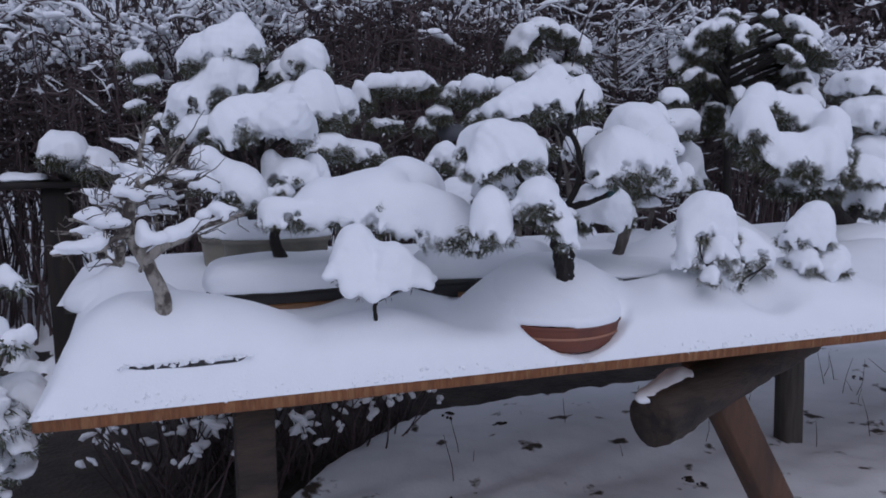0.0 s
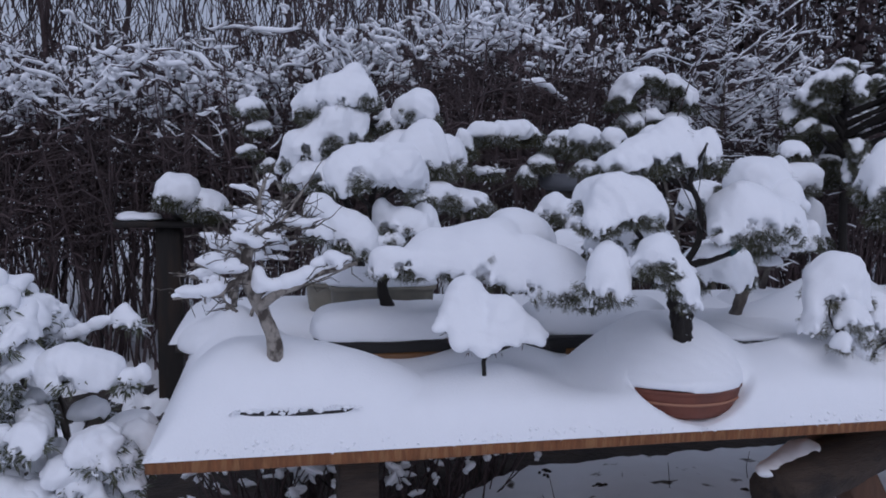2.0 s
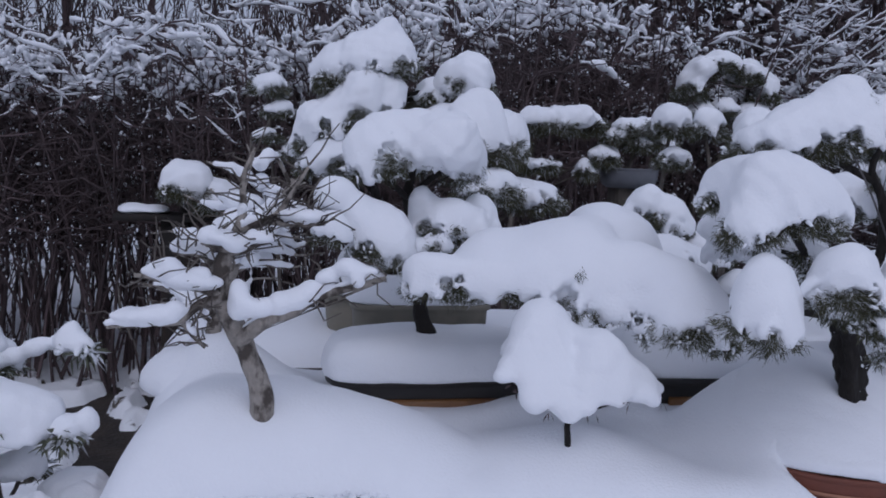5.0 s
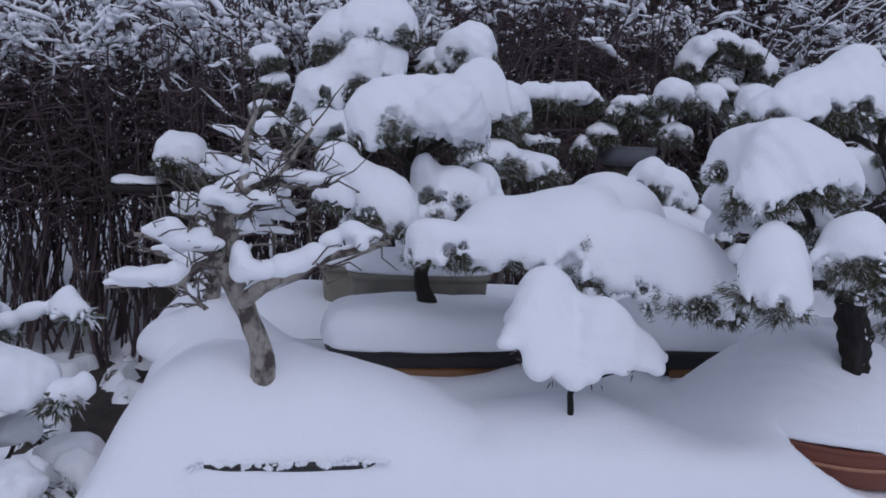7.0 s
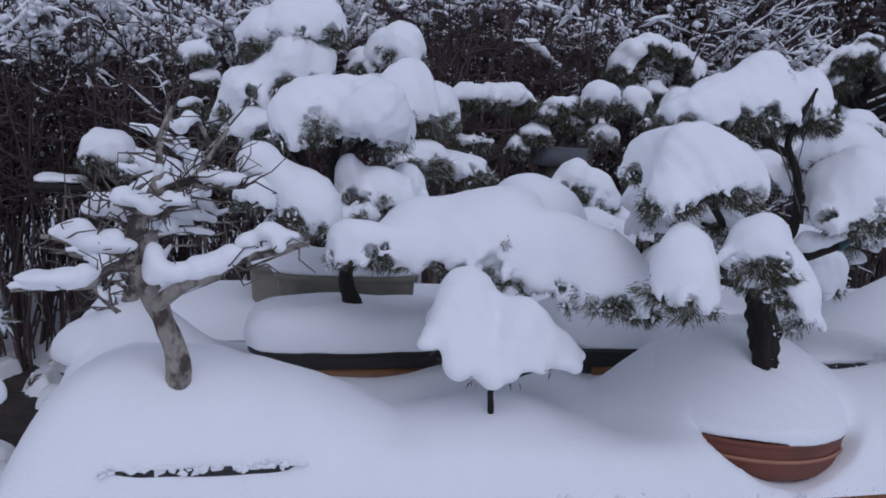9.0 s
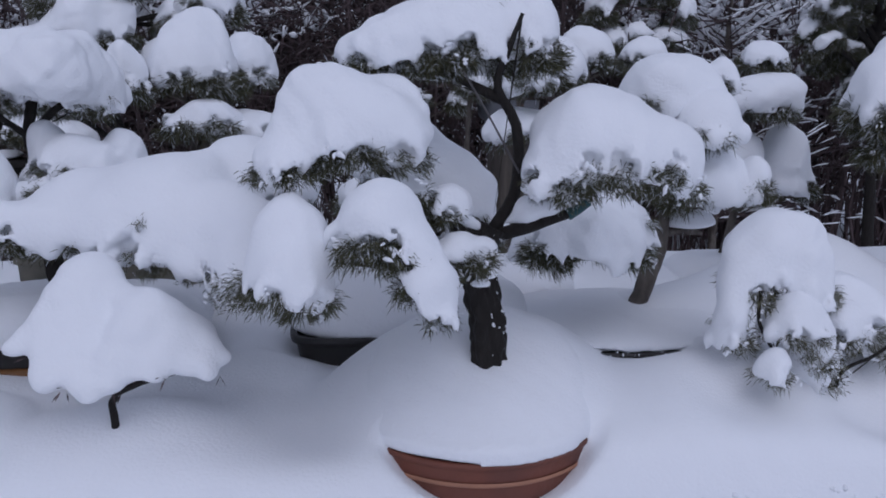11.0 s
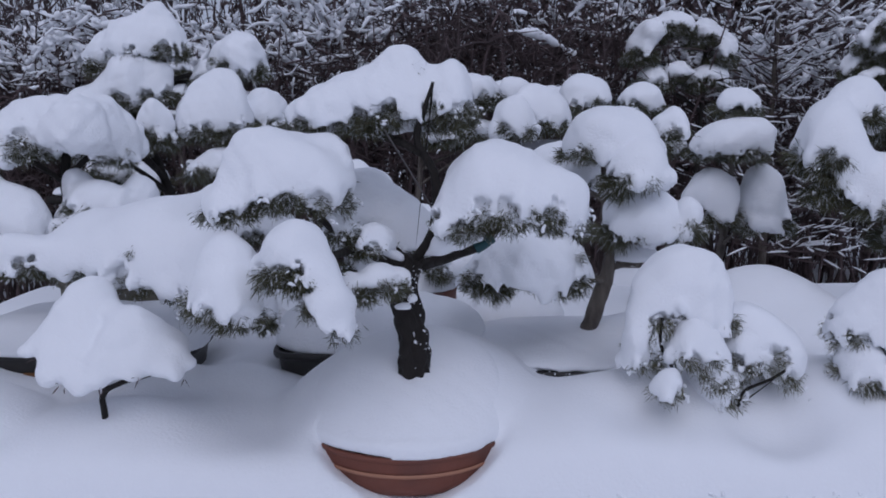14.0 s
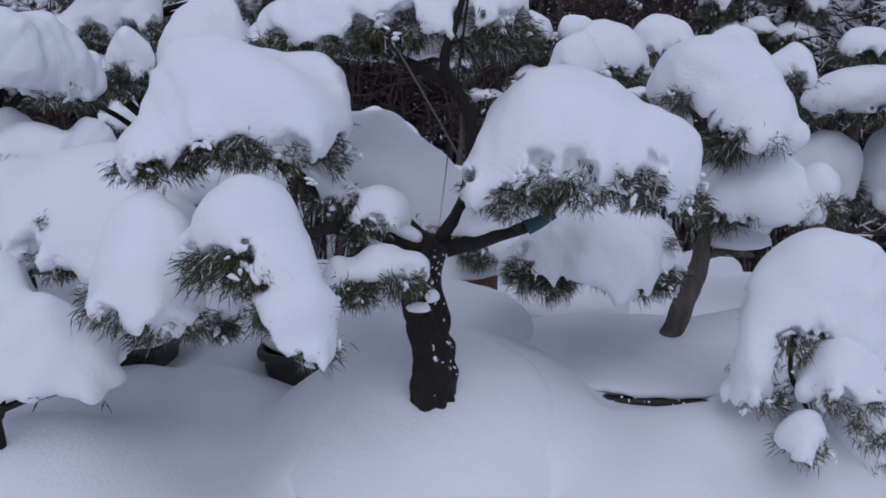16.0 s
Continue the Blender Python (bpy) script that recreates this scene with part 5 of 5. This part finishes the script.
# the broad cushion on top, the sprays beside it, and the branch that reaches towards the table
snow_pad(shrub, [(-0.56, 2.24, 0.905, 0.075, 0.065, 0.05), (-0.50, 2.24, 0.90, 0.06, 0.055, 0.045), (-0.62, 2.25, 0.895, 0.045, 0.05, 0.05)], nxt(), leaf=SHRUB_LEAF, tuft=0.035, blade=0.0025, dense=3, hang=0.6, notches=0.5, tufts=0.5, blend=0.9)
snow_pad(shrub, [(-0.44, 2.235, 0.88, 0.03, 0.03, 0.028), (-0.40, 2.235, 0.893, 0.016, 0.016, 0.022)], nxt(), leaf=SHRUB_LEAF, tuft=0.04, blade=0.003, dense=4, hang=0.6)
arm = curve_points([(-0.66, 2.40, 0.955), (-0.60, 2.40, 0.962), (-0.54, 2.40, 0.985), (-0.49, 2.40, 1.01)], 14)
T.append(arm[::2])
R.append(np.linspace(0.008, 0.004, 7))
branch_snow(shrub, [arm], 0.015, 95, 0.005)
snow_pad(shrub, [(-0.475, 2.40, 1.01, 0.032, 0.032, 0.036), (-0.445, 2.39, 0.998, 0.026, 0.026, 0.022)], nxt(), leaf=SHRUB_LEAF, tuft=0.04, blade=0.002, dense=3, tufts=0.5, notches=0.4, peak=1.5, hang=0.5, blend=0.9, lump=0.004)
v, q = tubes(T, R, 6)
tagged(part("stem_thicket", v, q, BARK, shrub, "bent brown stems"), kind="stuff")

# ---- farther plants ----
far = thing("pine_tree", (1.2, 4.6, 0.0), "small open pine with snow on its tufts", "tree")
grow(far, (1.0, 4.6, 0.0), [[(1.241, 4.6, 1.62, 0.14, 0.11, 0.07), (1.405, 4.6, 1.625, 0.075, 0.07, 0.06), (1.108, 4.6, 1.625, 0.075, 0.07, 0.055)], [(1.15, 4.55, 1.405, 0.085, 0.06, 0.03)], [(1.37, 4.55, 1.385, 0.05, 0.045, 0.055)],
     [(1.47, 4.55, 1.455, 0.06, 0.055, 0.055)], [(1.0, 4.55, 1.54, 0.06, 0.055, 0.08)]], 0.016, via=[(1.0, 4.6, 0.7), (1.03, 4.6, 1.34), (1.07, 4.6, 1.48), (1.14, 4.58, 1.6)], tuft=0.05, fine=0.01, lump=0.012)
far = thing("bonsai_pine", (1.63, 4.6, 0.0), "bushy bonsai in a dark bowl on a pedestal, snow topped", "bonsai tree")
v, q = beam((1.63, 4.6, -0.03), (1.63, 4.6, 1.30), 0.16, 0.16, up=(0, 1, 0))
part("pedestal", v, q, OLD_WOOD, far)
bowl_pot(far, 1.63, 4.6, 1.30, 1.40, 0.15, BLUE_GREY, "dark grey bowl with a broad rim")
grow(far, (1.62, 4.6, 1.39), [[(1.66, 4.58, 1.61, 0.12, 0.09, 0.045), (1.77, 4.58, 1.62, 0.07, 0.06, 0.05)], [(1.55, 4.56, 1.565, 0.07, 0.06, 0.05)], [(1.79, 4.56, 1.545, 0.06, 0.055, 0.06)], [(1.66, 4.55, 1.53, 0.06, 0.05, 0.045)]], 0.014, tuft=0.05, fine=0.01, lump=0.012)
far = thing("pine_tree", (2.7, 5.6, 0.0), "tall pine with a ring-shaped snowy top", "tree")
grow(far, (2.75, 5.65, 0.0), [[(2.38, 5.5, 1.93, 0.085, 0.09, 0.12), (2.44, 5.5, 2.03, 0.08, 0.09, 0.07), (2.57, 5.5, 2.08, 0.11, 0.09, 0.06)], [(2.78, 5.5, 2.02, 0.11, 0.1, 0.075), (2.87, 5.5, 1.92, 0.085, 0.09, 0.11)], [(2.6, 5.52, 1.80, 0.12, 0.1, 0.055)], [(2.45, 5.5, 1.75, 0.10, 0.1, 0.07)], [(2.80, 5.5, 1.76, 0.11, 0.1, 0.07)]], 0.03, DARK_BARK, tuft=0.05, fine=0.010, notches=1.6, tufts=0.5, hang=0.6, lump=0.012)
stand = thing("pedestal_stand", (-0.68, 5.0, 0.0), "dark wooden pedestal with a snow-covered flat top", "plant stand")
v, q = beam((-0.68, 5.0, -0.03), (-0.68, 5.0, 1.05), 0.14, 0.14, up=(0, 1, 0))
part("post", v, q, DARK_WOOD, stand)
v, q = beam((-0.97, 5.0, 1.07), (-0.36, 5.0, 1.07), 0.26, 0.035)
part("top", v, q, DARK_WOOD, stand)
snow_lump(stand, [(-0.88, 4.99, 1.10, 0.095, 0.12, 0.04), (-0.79, 4.99, 1.10, 0.08, 0.12, 0.03)], 88, 0.01)
far = thing("bonsai_pine", (-0.55, 5.0, 1.09), "small pine bonsai on the pedestal with a snow hood", "bonsai tree")
bowl_pot(far, -0.55, 5.0, 1.09, 1.16, 0.12, BLACK_GLAZE, "shallow dark pot")
grow(far, (-0.55, 5.0, 1.15), [[(-0.614, 4.9, 1.245, 0.125, 0.11, 0.105)], [(-0.44, 4.9, 1.175, 0.10, 0.09, 0.09)]], 0.018, tuft=0.06, fine=0.010, hang=0.55, notches=1.5)
far = thing("thin_sapling", (-0.15, 4.6, 0.0), "thin sapling with knots of snow on its tip", "tree")
grow(far, (-0.12, 4.65, 0.0), [[(-0.199, 4.6, 1.73, 0.073, 0.069, 0.055)], [(-0.15, 4.6, 1.62, 0.057, 0.054, 0.04)], [(-0.2, 4.6, 1.50, 0.05, 0.05, 0.035)], [(-0.1, 4.6, 1.42, 0.05, 0.05, 0.035)]], 0.014, tuft=0.035, fine=0.012)
far = thing("pine_tree", (4.0, 5.1, 0.0), "bushy garden pine with small clumps of snow all over", "tree")
g = np.random.default_rng(44)
clumps = []
for j in range(46):
    d = g.normal(size=3)
    d *= g.uniform(0.35, 1.0) ** 0.5 / np.linalg.norm(d)
    s = g.uniform(0.04, 0.075)
    c = np.array([4.05 + d[0] * 0.5, 5.0 + d[1] * 0.3, 1.78 + d[2] * 0.5])
    clumps.append([(*(c + np.array([d[0] * s * 0.9 * k, d[1] * s * 0.9 * k, -0.6 * s * k])), s * (1.15 - 0.15 * k), s * (1 - 0.15 * k), s * 0.7) for k in range(4)])
grow(far, (4.05, 5.15, -0.03), clumps, 0.045, DARK_BARK, tuft=0.045, fine=0.012, lump=0.012, notches=1.5, tufts=0.5, hang=0.6, blend=0.8)

# ---- hedge behind the garden ----


def hedge_bush(x, y, height, width, seed, stems=30, twigs=680, snow=0.8, bare=0.42, load=1):
    """A tangle of stems and twigs, its top and outer twigs loaded with snow."""
    bush = thing("hedge_shrub", (x, y, 0), "leafless tangled hedge shrub with snow along its twigs", "shrub", "hedge shrubs")
    g = np.random.default_rng(seed)
    S, R = [], []
    for j in range(stems):
        b = np.array([x + g.uniform(-width, width), y + g.uniform(-0.35, 0.35), -0.05])
        t = b + np.array([g.normal() * 0.25, g.normal() * 0.2, height * g.uniform(0.7, 0.98)])
        u = np.linspace(0, 1, 8)[:, None]
        S.append(b * (1 - u) + t * u + np.cumsum(g.normal(size=(8, 3)) * 0.025, 0) * np.array([1, 1, 0.3]))
        R.append(np.linspace(g.uniform(0.005, 0.016), 0.004, 8))
    v, q = tubes(S, R, 5)
    tagged(part("stem_thicket", v, q, TWIG, bush, "dark thin upright stems"), kind="stuff")
    T, R, C, W, LN, WD = [], [], [], [], [], []
    for j in range(twigs):
        st = S[g.integers(stems)]
        high = g.random() < 0.72
        s = st[g.integers(4, 8) if high else g.integers(1, 6)]
        a = g.uniform(0, 6.28)
        L = g.uniform(0.12, 0.42) if high else g.uniform(0.2, 0.6)
        d = np.array([math.cos(a), math.sin(a) * 0.8 - 0.15, g.uniform(-0.3, 0.55)]) if high else np.array([0.25 * math.cos(a), 0.25 * math.sin(a), g.uniform(0.6, 1.3)])
        e = s + d * L
        if e[2] > height * 1.06:
            e[2] = height * g.uniform(0.92, 1.06)
        u = np.linspace(0, 1, 6)[:, None]
        ln = s * (1 - u) + e * u + np.cumsum(g.normal(size=(6, 3)) * (0.036 if high else 0.018), 0)
        ln[:, 2] += 0.25 * L * (u[:, 0] - u[:, 0] ** 2)
        T.append(ln)
        R.append(np.linspace(0.005, 0.0018, 6) * g.uniform(0.6, 1.5))
        z = ln[3, 2] / height
        if g.random() < 1.2 * snow * np.clip((z - bare) / 0.15, 0, 1) and abs(e[2] - s[2]) < 0.75 * L:
            w = g.uniform(0.004, 0.010) * (1 + 0.7 * np.clip((z - 0.75) / 0.2, 0, 1))
            k = g.uniform(0, 0.3)
            m = g.uniform(0.3, 0.9 - k)
            s6 = np.linspace(k, k + m, 6) * 5
            part_ln = np.stack([np.interp(s6, np.arange(6), ln[:, ax]) for ax in range(3)], -1)
            C.append(part_ln + np.array([0, 0, w * 0.6]))
            W.append(w * np.array([0.1, 0.8, 1.0, 1.0, 0.8, 0.1]) * g.uniform(0.5, 1.6, 6))
        for _ in range(load if z > max(0.76, bare + 0.1) else 0):
            if g.random() > 0.42 * snow:
                continue
            c = ln[g.integers(1, 6)]
            for m in range(g.integers(3, 7)):
                w = g.uniform(0.008, 0.024)
                d = g.normal(size=3) * np.array([1, 1, 0.9])
                d *= w * g.uniform(0.9, 2.0) / np.linalg.norm(d)
                u = np.linspace(-1, 1, 6)[:, None]
                C.append(c + g.normal(size=3) * 0.024 + np.array([0, 0, w * 0.4]) + u * d + g.normal(size=(6, 3)) * w * 0.25)
                W.append(w * np.array([0.1, 0.75, 1.0, 0.95, 0.7, 0.1]) * g.uniform(0.6, 1.2, 6))
    v, q = tubes(T, R, 4)
    tagged(part("twig_tangle", v, q, TWIG, bush), kind="stuff")
    v, q = tubes(C, W, 6)
    tagged(part("snow", v, q, SNOW, bush, "ridges of snow along the twigs"), kind="stuff")
    # loose white flecks: caught snow, and a stand-in for light showing through the stems
    n = 340
    P = np.stack([g.uniform(x - width * 1.1, x + width * 1.1, n), g.normal(y + 0.15, 0.15, n), g.uniform(0.3, 0.75, n) * height], -1)
    w = g.uniform(0.004, 0.011, n)
    v, q = lumps(P, g.normal(size=(n, 3)), w * 1.6, w, seed + 9)
    tagged(part("snow_specks", v, q, SNOW, bush, "white flecks among the stems, for light gaps as well as caught snow"), kind="stuff")
    n = 1500
    P = np.stack([g.uniform(x - width * 1.1, x + width * 1.1, n), g.normal(y + 0.3, 0.22, n), g.uniform(0.42, 0.93, n) * height], -1)
    v, q = needles(P, g.normal(size=(n, 3)), 1, 0.06, 0.013, seed, 1.0)
    tagged(part("dead_foliage", v, q, LITTER, bush, "brown withered leaves"), kind="stuff")
    return bush


g = np.random.default_rng(5)
for j, x in enumerate(np.arange(-3.6, 6.6, 0.55)):
    top = 2.12 + 0.35 * math.exp(-((x - 1.7) / 0.9) ** 2) + g.uniform(-0.06, 0.1)
    hedge_bush(x, 5.75 + g.uniform(-0.12, 0.12) + (0.5 if x > 2.2 else 0), top, 0.42, 300 + j, bare=0.82 if 0.7 < x < 2.7 else 0.72, load=4 if 0.7 < x < 2.7 else 2)
for j, x in enumerate(np.arange(-4.4, 8.6, 0.9)):
    hedge_bush(x, 6.9 + g.uniform(-0.2, 0.2), 2.5 + g.uniform(-0.1, 0.25), 0.6, 400 + j, 20, 300, 0.5)

# a snow-laden branch that arches out of the hedge
arch = thing("hedge_shrub", (1.45, 5.2, 0), "single hedge stem arching over under a line of snow", "shrub", "hedge shrubs")
way = [(1.40, 5.25, -0.05), (1.36, 5.2, 1.2), (1.40, 5.15, 1.86), (1.52, 5.15, 1.985), (1.68, 5.28, 1.985), (1.85, 5.45, 1.95), (2.0, 5.6, 1.90)]
v, q = limb(way, 0.009, 0.004, 8, 0.1, 40)
part("stem", v, q, TWIG, arch)
branch_snow(arch, [curve_points(way, 40)[20:]], 0.02, 51, 0.008, 0.7, 2)

# bare saplings and undergrowth beyond the hedge
for j in range(30):
    x, y, H = -6.5 + j * 0.62 + g.uniform(-0.4, 0.4), 9 + g.uniform(-0.8, 2.5), g.uniform(3.8, 5.5)
    tree = thing("bare_sapling", (x, y, 0), "thin leafless sapling standing beyond the hedge", "tree", "saplings beyond the hedge")
    v, q = limb([(x, y, -0.05), (x + g.normal() * 0.12, y, H * 0.5), (x + g.normal() * 0.3, y, H)], 0.05, 0.01, 8, 0.05)
    part("trunk", v, q, TWIG, tree)
    T, R = [], []
    for k in range(420):
        s = np.array([x + g.normal() * 0.4, y + g.normal() * 0.4, H * g.uniform(0.1, 1)])
        e = s + np.array([g.normal() * 0.22, g.normal() * 0.22, g.uniform(0.3, 1.1)])
        T.append([s, (s + e) / 2 + g.normal(size=3) * 0.05, e])
        R.append([0.008, 0.005, 0.003])
    v, q = tubes(T, R, 4)
    tagged(part("twig_tangle", v, q, TWIG, tree), kind="stuff")

# dark evergreens beyond the hedge
for j in range(7):
    x, y, H = 3.6 + j * 0.95, 8.6 + g.uniform(-0.5, 1.0), g.uniform(3.6, 5.0)
    tree = thing("evergreen_tree", (x, y, 0), "dark evergreen standing in the shade beyond the hedge", "tree", "evergreens beyond the hedge")
    v, q = limb([(x, y, -0.05), (x + 0.05, y, H * 0.5), (x, y, H)], 0.08, 0.02, 8, 0.05)
    part("trunk", v, q, TWIG, tree)
    n = 2600
    P = np.stack([x + g.normal(size=n) * 0.55, y + g.normal(size=n) * 0.35, g.uniform(0.08, 1.0, n) * H], -1)
    v, q = needles(P, g.normal(size=(n, 3)) * np.array([1, 1, 0.4]), 1, 0.16, 0.03, 600 + j, 0.8)
    tagged(part("crown", v, q, LITTER, tree, "dark drooping foliage"), kind="stuff")
    C = P[g.integers(0, n, 160)]
    w = g.uniform(0.008, 0.02, 160)
    v, q = lumps(C, g.normal(size=(160, 3)) * np.array([1, 1, 0.3]), w * 5, w, 700 + j)
    tagged(part("snow", v, q, SNOW, tree, "thin snow on the boughs"), kind="stuff")

# conifer with frosted fans of branches
fir = thing("larch_tree", (3.3, 5.6, 0), "young larch with snow lines on all its thin branches", "tree")
v, q = limb([(3.3, 5.7, -0.05), (3.3, 5.7, 1.4), (3.32, 5.7, 2.9)], 0.035, 0.006, 8, 0.05)
part("trunk", v, q, BARK, fir)
T, R, C, W, LN, WD = [], [], [], [], [], []
for j in range(260):
    z = g.uniform(0.6, 2.75)
    a, L = g.uniform(0, 6.28), (3.1 - z) * g.uniform(0.12, 0.45)
    s = np.array([3.3 + g.choice([0, 0, 0.22, -0.2, 0.4]), 5.7, z])
    e = s + np.array([math.cos(a) * L, math.sin(a) * L, L * g.uniform(-0.2, 0.9)])
    T.append([s, (s + e) / 2 - np.array([0, 0, 0.02]), e])
    R.append([0.006, 0.004, 0.002])
    for k in (0.35, 0.55, 0.75, 0.95):
        c = s * (1 - k) + e * k
        C.append(c + np.array([0, 0, 0.005]))
        side = np.array([-math.sin(a), math.cos(a), 0.3]) * g.choice([-1, 1])
        W.append((e - s) / L + side * 0.7)
        LN.append(g.uniform(0.04, 0.09))
        WD.append(g.uniform(0.004, 0.008))
v, q = tubes(T, R, 4)
tagged(part("twig_tangle", v, q, TWIG, fir), kind="stuff")
v, q = lumps(C, W, LN, WD, 77)
tagged(part("snow", v, q, SNOW, fir, "thin lines of snow along the branches"), kind="stuff")

# low sprigs under the bench
for x, y, s in ((0.35, 3.15, 31), (0.62, 3.25, 33), (0.05, 3.3, 35), (0.9, 3.6, 37), (-0.1, 3.0, 39)):
    sprig = thing("low_shrub", (x, y, 0), "low leafy sprigs holding clots of snow", "shrub", "low sprigs under the bench")
    gg = np.random.default_rng(s)
    T, R, C, W, LN, WD = [], [], [], [], [], []
    for k in range(40):
        a, L = gg.uniform(0, 6.28), gg.uniform(0.1, 0.28)
        p0 = np.array([x + gg.normal() * 0.08, y + gg.normal() * 0.06, -0.06])
        e = p0 + np.array([math.cos(a) * L, math.sin(a) * L * 0.6, gg.uniform(0.25, 0.5)])
        T.append([p0, (p0 + e) / 2 + gg.normal(size=3) * 0.03, e])
        R.append([0.005, 0.004, 0.002])
        for m in range(2):
            C.append(e + gg.normal(size=3) * 0.02)
            W.append(gg.normal(size=3) * np.array([1, 1, 0.4]))
            LN.append(gg.uniform(0.015, 0.04))
            WD.append(gg.uniform(0.008, 0.018))
    v, q = tubes(T, R, 4)
    tagged(part("twig_tangle", v, q, TWIG, sprig), kind="stuff")
    v, q = lumps(C, W, LN, WD, s)
    tagged(part("snow", v, q, SNOW, sprig, "clots of snow on the leaves"), kind="stuff")

# dry weed stalks and clods on the snow
g = np.random.default_rng(64)
T, R = [], []
for k in range(70):
    x, y = g.uniform(0.7, 4.6), g.uniform(1.6, 3.6)
    p0 = np.array([x, y, 0.0])
    e = p0 + np.array([g.normal() * 0.06, g.normal() * 0.06, g.uniform(0.08, 0.26)])
    T.append([p0, (p0 + e) / 2 + g.normal(size=3) * 0.012, e])
    R.append([0.0026, 0.0018, 0.0010])
v, q = tubes(T, R, 4)
tagged(part("weed_stalks", v, q, TWIG), "dry dark weed stalks sticking out of the snow", "weeds", kind="stuff")
C = np.stack([g.uniform(0.7, 4.6, 26), g.uniform(1.6, 3.6, 26), np.full(26, 0.055)], -1)
C = np.repeat(C, 5, 0) + g.normal(size=(130, 3)) * np.array([0.018, 0.018, 0.0])
C[:, 2] = ground_snow(C[:, 0], C[:, 1]) + 0.002
w = g.uniform(0.003, 0.010, 130)
v, q = lumps(C, g.normal(size=(130, 3)) * np.array([1, 1, 0.2]), w * 2.2, w, 65)
tagged(part("earth_clods", v, q, SOIL), "dark clods and leaves lying on the snow", "clods", kind="stuff")
